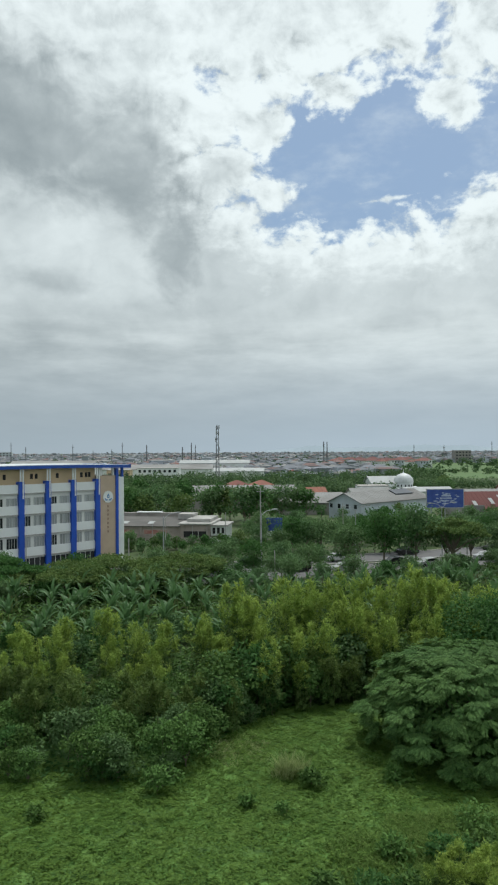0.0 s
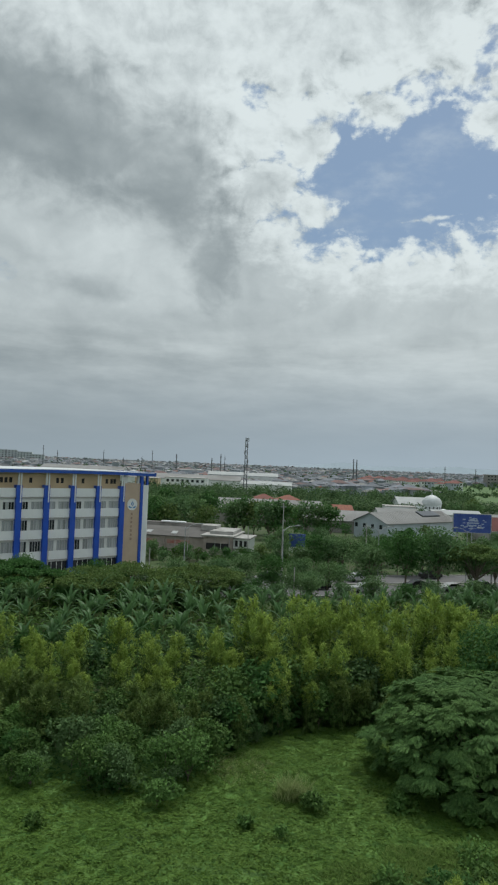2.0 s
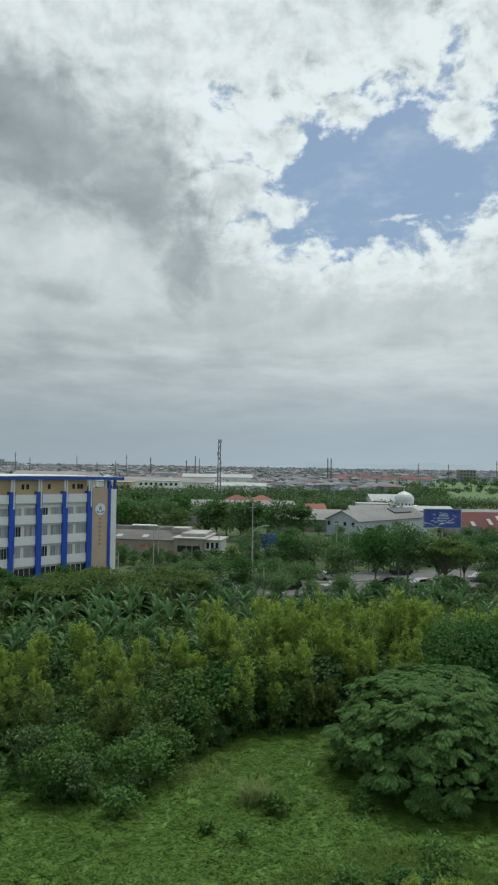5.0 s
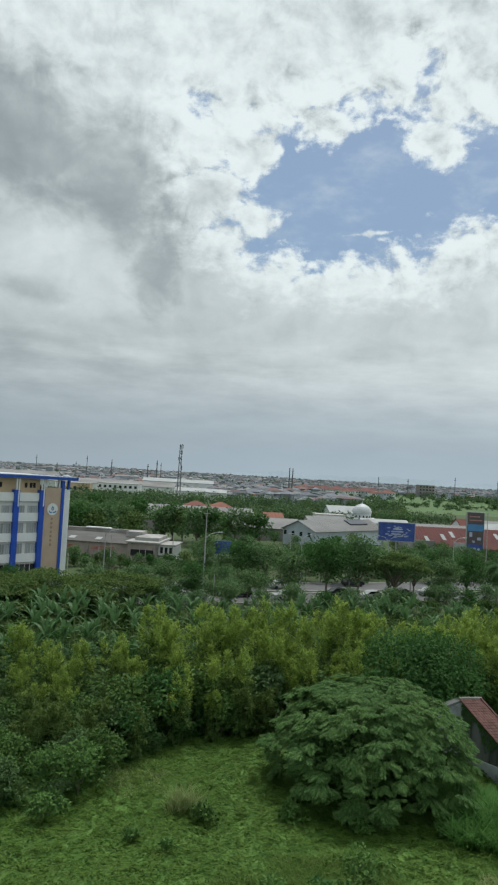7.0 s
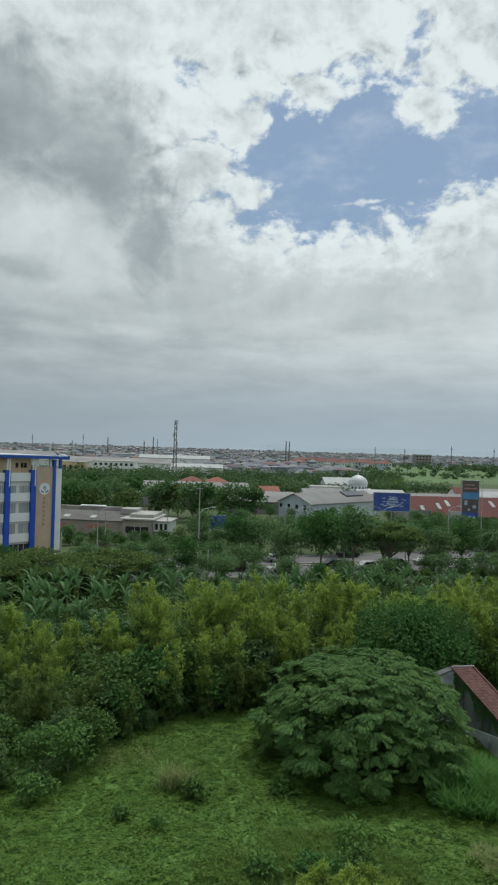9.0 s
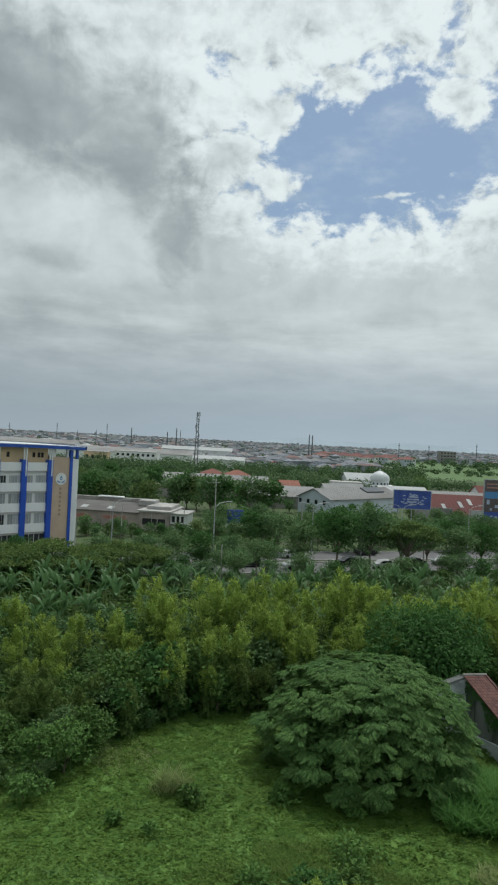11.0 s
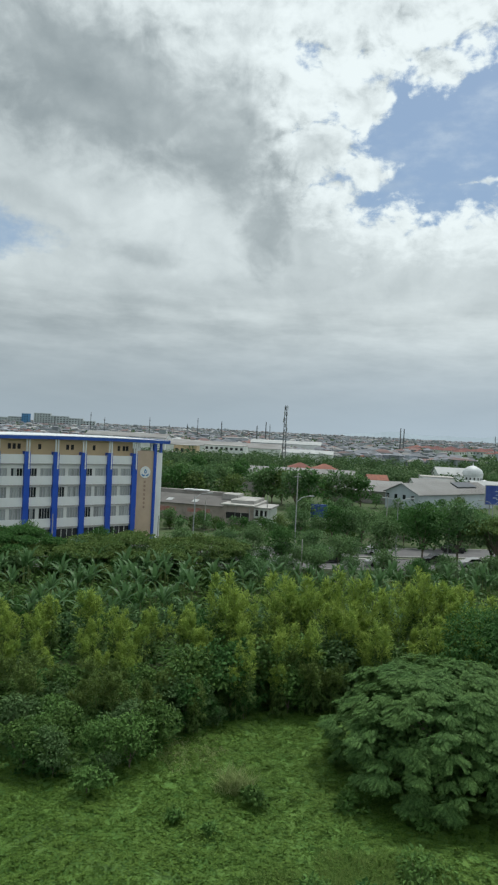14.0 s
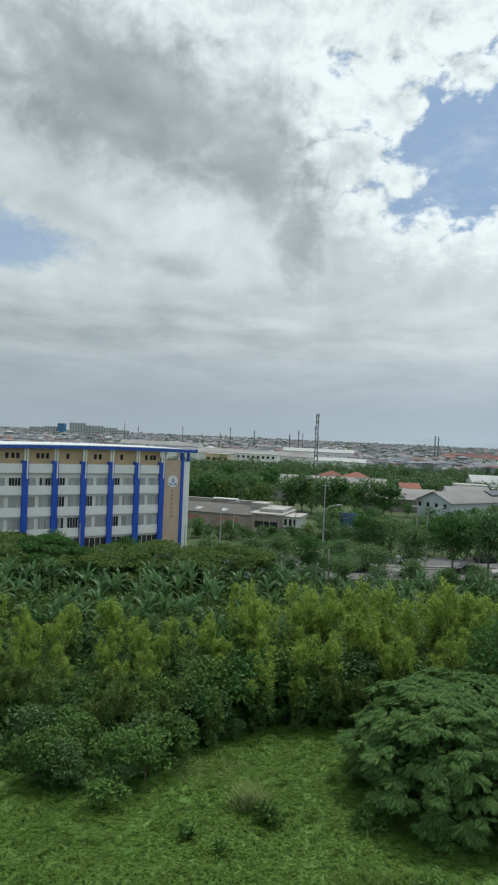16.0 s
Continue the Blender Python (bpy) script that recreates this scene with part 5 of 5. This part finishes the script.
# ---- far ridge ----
# the haze before the ridge is put into its blue-grey base colour
M_RIDGE = mat("haze_tinted_ridge", (0.285, 0.35, 0.40), (0.26, 0.325, 0.375), 0.95, 0.002)
bm = bmesh.new()
prev = None
for i in range(61):
    x = 60 + 42 * i
    h = (30 + 9 * math.sin(i * 0.31) + 5 * math.sin(i * 0.83 + 1) + 2 * math.sin(i * 2.1)) * min(1, i / 8, (60 - i) / 8)
    row = [bm.verts.new((x, 4300, 0)), bm.verts.new((x, 4480 + 40 * math.sin(i * 0.6), max(2, 10 + 0.8 * h))), bm.verts.new((x, 4760, 0))]
    if prev:
        for k in (0, 1):
            bm.faces.new((prev[k], row[k], row[k + 1], prev[k + 1]))
    prev = row
tagged(part("backdrop", bm, M_RIDGE, None), "low ridge on the horizon, coloured blue-grey for haze", "hills", kind="structure")


# ---- masts ----
def lattice_tower(m, H, w0, w1, label):
    s = thing("radio_mast", m, label, "mast")
    n = max(6, int(H / 3))
    wid = lambda z: w0 + (w1 - w0) * z / H
    for sx in (-1, 1):
        for sy in (-1, 1):
            part("leg", tube(bmesh.new(), [(sx * w0 / 2, sy * w0 / 2, 0), (sx * w1 / 2, sy * w1 / 2, H)], [0.22, 0.17], 4), M_MAST, s)
    for i in range(n):
        z0, z1 = H * i / n, H * (i + 1) / n
        a, b = wid(z0) / 2, wid(z1) / 2
        bm = bmesh.new()
        for p, q in (((-a, -a, z0), (b, -b, z1)), ((a, -a, z0), (-b, -b, z1)), ((-a, a, z0), (-b, -b, z1)), ((a, -a, z0), (b, b, z1))):
            tube(bm, [p, q], [0.11, 0.11], 3)
        part("brace", bm, M_MAST, s)
    return s


tw = lattice_tower(pose(-17.4, 403, 0), 34.0, 2.0, 0.9, "tall grey lattice telephone mast with antennas")
for k, (z, a) in enumerate(((33, 0), (32.6, 2.1), (30, 4.2), (29.5, 1.0), (26, 3.0), (24, 5.2), (21, 0.5))):
    o = part("antenna", boxes((0.9, -0.25, z - 1.2, 1.25, 0.25, z + 0.9)), M_PALEROOF, tw)
    o.rotation_euler = (0, 0, a)
for x, H in ((-217, 28), (-192, 20), (-169, 22), (-156, 30), (-126, 27), (-82, 24), (-71, 29), (-66, 26.5), (92, 29.5), (96, 29), (203, 25), (240, 24), (299, 29), (353, 28), (-293, 31), (-275, 25), (-340, 24)):
    s = thing("mast", pose(x, 900, 0), "thin far mast above the roofs", "mast", "far masts")
    wide = 0.9 if x in (-126, 92, 96, -82, -71) else 0.55
    part("pole", tube(bmesh.new(), [(0, 0, 0), (0, 0, H)], [wide, wide * 0.6], 6), M_MAST, s)
    part("platform", boxes((-0.9, -0.9, H * 0.86, 0.9, 0.9, H * 0.86 + 0.6)), M_MAST, s)


# ---- woods and city ----
def woods(name, boxes_, lobes, per, size, label):
    rows = []
    for x0, y0, x1, y1, h0, h1 in boxes_:
        for _ in range(lobes):
            h = h0 + (h1 - h0) * RNG.random()
            x, y, w = x0 + (x1 - x0) * RNG.random(), y0 + (y1 - y0) * RNG.random(), h * (0.28 + 0.14 * RNG.random())
            rows.append((x, y, h - w * 0.8, w, 0.8))
            for _ in range(3):
                a, r = RNG.random() * 6.283, w * (0.55 + 0.3 * RNG.random())
                rows.append((x + w * math.cos(a), y + w * math.sin(a), h - w - r * (0.4 + 0.8 * RNG.random()), r, 0.85))
    ob = foliage(name, blob_leaves(RNG, rows, per, size, 0.7, 0.9), M_WOOD, None)
    tagged(ob, label, "trees", kind="stuff")


woods("far_woods", ((-50, 425, 112, 510, 3.5, 7), (-70, 345, 65, 400, 5.5, 10), (-60, 300, -20, 330, 6, 10), (60, 350, 120, 385, 4, 7), (-140, 330, -70, 400, 5, 9), (15, 300, 60, 340, 4, 7)), 120, 72000, 0.85, "mixed green tree belt before the far houses")
woods("far_woods", ((130, 600, 420, 640, 2, 4.5), (90, 470, 130, 560, 4, 7), (260, 800, 560, 830, 4, 8), (130, 980, 700, 1000, 5, 9), (-60, 560, 120, 600, 3, 6), (-260, 560, -60, 600, 4, 8)), 90, 32000, 1.3, "far dark hedgerows and trees among the houses")


woods("far_woods", ((-500, 560, 500, 1000, 3, 7), (-700, 900, 700, 1600, 4, 8)), 420, 26000, 2.4, "scattered dark trees among the far houses")


def hip_house(w, d, h, roofm, wallm, label):
    s = thing("house", pose(0, 0, 0), label, "house", "far houses")
    part("wall", boxes((-w / 2, -d / 2, 0, w / 2, d / 2, h)), wallm, s)
    bm = bmesh.new()
    o, r = 0.5, 0.24 * d
    a = [bm.verts.new(p) for p in ((-w / 2 - o, -d / 2 - o, h), (w / 2 + o, -d / 2 - o, h), (w / 2 + o, d / 2 + o, h), (-w / 2 - o, d / 2 + o, h))]
    t = [bm.verts.new((x, 0, h + r)) for x in (-max(0.1, w / 2 - d / 2), max(0.1, w / 2 - d / 2))]
    for f in ((a[0], a[1], t[1], t[0]), (a[1], a[2], t[1]), (a[2], a[3], t[0], t[1]), (a[3], a[0], t[0]), (a[3], a[2], a[1], a[0])):
        bm.faces.new(f)
    part("roof", bm, roofm, s)
    for k in range(3):
        part("window", boxes((-w / 2 + (k + 0.3) * w / 3, -d / 2 - 0.04, h - 2.0, -w / 2 + (k + 0.7) * w / 3, -d / 2 + 0.02, h - 0.7)), M_DARK, s)
    return s


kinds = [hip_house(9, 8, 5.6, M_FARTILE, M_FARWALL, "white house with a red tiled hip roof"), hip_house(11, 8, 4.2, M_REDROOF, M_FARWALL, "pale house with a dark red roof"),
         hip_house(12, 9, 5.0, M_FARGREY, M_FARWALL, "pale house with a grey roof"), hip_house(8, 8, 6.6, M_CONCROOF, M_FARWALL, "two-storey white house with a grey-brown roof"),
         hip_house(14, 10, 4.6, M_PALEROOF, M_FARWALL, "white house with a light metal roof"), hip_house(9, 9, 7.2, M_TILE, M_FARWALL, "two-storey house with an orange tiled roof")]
for x, y in ((-5.5, 332), (5.5, 333)):
    hip_house(10, 9, 4.4, M_TILE, M_WHITE, "house with an orange-red hipped roof").matrix_world = pose(x, y, 0, 0, 0, 8)
rows = []
for i in range(230):
    y = 500 + 300 * (i / 230.0) + RNG.random() * 20
    half = y * 0.50
    x = -half * 1.05 + (half * 2.0) * RNG.random()
    if 110 < x and 400 < y < 1000:
        continue
    if x < -20 and 455 < y < 530:
        continue
    rows.append((x, y, 0.60 + 0.30 * RNG.random(), -20 + 40 * RNG.random() + (90 if RNG.random() < 0.4 else 0)))
RNG.shuffle(rows)
scatter_copies(kinds, [tuple(r) for r in rows])
# a quarter of red roofs between the town and the meadow
M_REDTILE = mat("red_tile", (0.185, 0.064, 0.054), (0.125, 0.052, 0.048), 0.85, 0.3, obj=0.25)
kinds = [hip_house(10, 8, 6.2, M_REDTILE, M_WHITE, "white two-storey house with a red hip roof"), hip_house(9, 9, 5.6, M_REDTILE, M_FARWALL, "pale house with a red hip roof")]
rows = []
for i in range(36):
    y = 770 + 190 * RNG.random()
    rows.append((0.115 * y + 0.13 * y * RNG.random(), y, 1.0 + 0.35 * RNG.random(), 40 * RNG.random()))
scatter_copies(kinds, rows)


def far_city():
    """The rest of the town as joined walls and roofs."""
    n = 9500
    u = RNG.random(n)
    y = 520 + 3250 * u ** 1.6
    x = (RNG.random(n) * 1.12 - 0.60) * y
    keep = ~((x > 112) & (x < 910) & (y < 1002)) & ~((x < 0) & (x > -160) & (y < 540))
    x, y = x[keep], y[keep]
    n = len(x)
    w, d = 5 + 7 * RNG.random(n), 5 + 4 * RNG.random(n)
    big = RNG.random(n) < np.where(x > -40, 0.02, 0.07)
    w, d = np.where(big, w * 3, w), np.where(big, d * 1.6, d)
    h = 3.0 + 4.2 * RNG.random(n) ** 1.4 + np.where((RNG.random(n) < 0.05) & (y > 800), 6 * RNG.random(n), 0)
    rise = np.where(big, 1.0, (0.12 + 0.14 * RNG.random(n)) * d)
    tn = RNG.normal(size=n) * 0.25 + np.where(RNG.random(n) < 0.4, 1.57, 0)
    c, s = np.cos(tn), np.sin(tn)

    def at(px, py, pz):
        return np.stack([x + c * px - s * py, y + s * px + c * py, pz], 1)

    lo = [at(sx * w / 2, sy * d / 2, 0 * h) for sx, sy in ((-1, -1), (1, -1), (1, 1), (-1, 1))]
    hi = [at(sx * w / 2, sy * d / 2, h) for sx, sy in ((-1, -1), (1, -1), (1, 1), (-1, 1))]
    wv = np.stack(lo + hi, 1)
    wf = np.array([(0, 1, 5, 4), (1, 2, 6, 5), (2, 3, 7, 6), (3, 0, 4, 7)])
    ev = [at(sx * (w / 2 + 0.5), sy * (d / 2 + 0.5), h - 0.1) for sx, sy in ((-1, -1), (1, -1), (1, 1), (-1, 1))]
    rv = [at(-np.maximum(w / 2 - d * 0.35, 0.2), 0 * d, h + rise), at(np.maximum(w / 2 - d * 0.35, 0.2), 0 * d, h + rise)]
    rf = np.array([(0, 1, 5, 4), (1, 2, 5, 5), (2, 3, 4, 5), (3, 0, 4, 4)])
    roofv = np.stack(ev + rv, 1)
    pick = RNG.random(n)
    pick = np.where((x > 0) & (pick > 0.9), pick * 0.24, pick)
    sets = (("far_tiled_roofs", pick < 0.13, M_FARTILE, "far red and orange tiled roofs"), ("far_grey_roofs", (pick >= 0.13) & (pick < 0.80), M_FARGREY, "far roofs in haze-tinted grey"),
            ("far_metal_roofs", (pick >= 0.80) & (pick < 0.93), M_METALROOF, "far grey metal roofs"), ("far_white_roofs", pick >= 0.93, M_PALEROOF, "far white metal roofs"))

    def emit(name, verts, faces, material, label):
        m, k = verts.shape[0], verts.shape[1]
        f = (np.arange(m)[:, None, None] * k + faces[None]).reshape(-1, 4)
        me = bpy.data.meshes.new(name)
        me.from_pydata(verts.reshape(-1, 3).tolist(), [], [list(dict.fromkeys(q)) for q in f.tolist()])
        me.materials.append(material)
        tagged(new(name, me), label, "houses", kind="stuff")

    emit("far_house_walls", wv[: n // 2], wf, M_FARWALL, "far pale house walls tinted for haze")
    emit("far_house_walls", wv[n // 2:], wf, M_FARWALL, "far house walls in haze-tinted grey")
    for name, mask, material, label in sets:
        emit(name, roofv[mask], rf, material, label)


far_city()


# ---- small growth in the field ----
def blades(x, y, H, L, W, lean=0.35):
    n = len(x)
    a = RNG.random(n) * 6.283
    way = np.stack([np.cos(a) * lean, np.sin(a) * lean, np.ones(n)], 1) + RNG.normal(size=(n, 3)) * 0.12
    side = np.stack([-np.sin(a), np.cos(a), 0 * a], 1)
    return leaves_np(np.stack([x, y, H], 1), way, np.cross(way, side) + 1e-4, L, W, 0.35)


def patch(name, cx, cy, rx, ry, n, length, width, material, label, lean=0.35):
    r, a = RNG.random(n) ** 0.5, RNG.random(n) * 6.283
    edge = 1 + 0.2 * np.sin(a * 3 + cx) + 0.12 * np.sin(a * 7)
    x, y = rx * edge * r * np.cos(a), ry * edge * r * np.sin(a)
    L = length * (0.55 + 0.6 * RNG.random(n)) * (1 - 0.35 * r)
    ob = foliage(name, blades(x, y, 0 * x, L, np.full(n, width), lean), material, None)
    ob.location = (cx, cy, 0)
    tagged(ob, label, "grass", kind="stuff")


patch("dry_grass_tuft", 2.4, 45.6, 1.0, 0.8, 380, 2.0, 0.045, M_DRY, "tall dry yellowish grass tuft", 0.25)
patch("reed_patch", 20.6, 45.2, 3.0, 3.4, 6000, 2.4, 0.075, M_REED, "tall bright green reeds below the small house", 0.5)
patch("reed_patch", 24.5, 42.5, 3.0, 3.0, 4000, 1.7, 0.07, M_REED, "tall bright green reeds below the small house", 0.5)
patch("grass_patch", 10.0, 37.0, 5.5, 3.6, 11000, 0.75, 0.04, M_GRASS, "low olive grass patch in the field", 0.5)
patch("grass_patch", 19.5, 37.5, 1.8, 1.5, 1800, 0.9, 0.05, M_DRY, "brownish dry grass patch", 0.5)
patch("grass_patch", -1.5, 50.0, 3.0, 2.5, 2000, 0.4, 0.05, M_DRY, "thin brown grass at the thicket's foot", 0.6)
for x, y, R, H, mt, n in ((3.6, 44.3, 0.95, 1.2, M_BUSH, 500), (-0.3, 41.8, 0.6, 0.8, M_BUSHLIGHT, 190), (1.7, 40.8, 0.55, 0.75, M_BUSHLIGHT, 170), (7.0, 36.4, 1.3, 0.9, M_BUSHLIGHT, 600), (12.0, 39.0, 1.8, 0.9, M_BUSHLIGHT, 800),
                     (9.6, 36.0, 1.6, 1.3, M_DARKTREE, 900), (11.6, 36.8, 1.3, 1.1, M_BUSH, 600), (5.4, 32.8, 1.5, 1.2, M_DARKTREE, 700), (7.2, 33.2, 1.3, 1.0, M_BUSH, 600), (12.6, 43.4, 0.7, 1.0, M_BUSHLIGHT, 300), (8.8, 45.0, 1.1, 0.9, M_BUSHLIGHT, 420), (17.8, 43.6, 0.9, 1.0, M_BUSHLIGHT, 360), (3.2, 33.4, 0.9, 1.3, M_BUSH, 420), (-12, 40.5, 0.8, 0.7, M_BUSH, 240), (-5.6, 43.4, 1.5, 1.8, M_BUSHLIGHT, 640)):
    leafy(RNG, "weed_bush", pose(x, y, 0), R, H, 0.15, 7, n, 0.24, mt, "small leafy weed bush standing in the field", "bush", trunk=0.03, group="weed bushes", under=0.8)
protos = [bamboo(RNG, "young_bamboo", pose(0, 0, 0), 5.6, 4, "young bamboo with feathery bright yellow-green shoots") for k in range(2)]
scatter_copies(protos, [(x, y, sc, 140 * x) for x, y, sc in ((8.5, 33.0, 0.40), (9.5, 33.5, 0.44), (10.6, 33.2, 0.46), (9.0, 31.8, 0.42), (10.2, 31.9, 0.45), (11.6, 33.6, 0.40), (11.4, 32.0, 0.42), (12.6, 33.0, 0.36))])
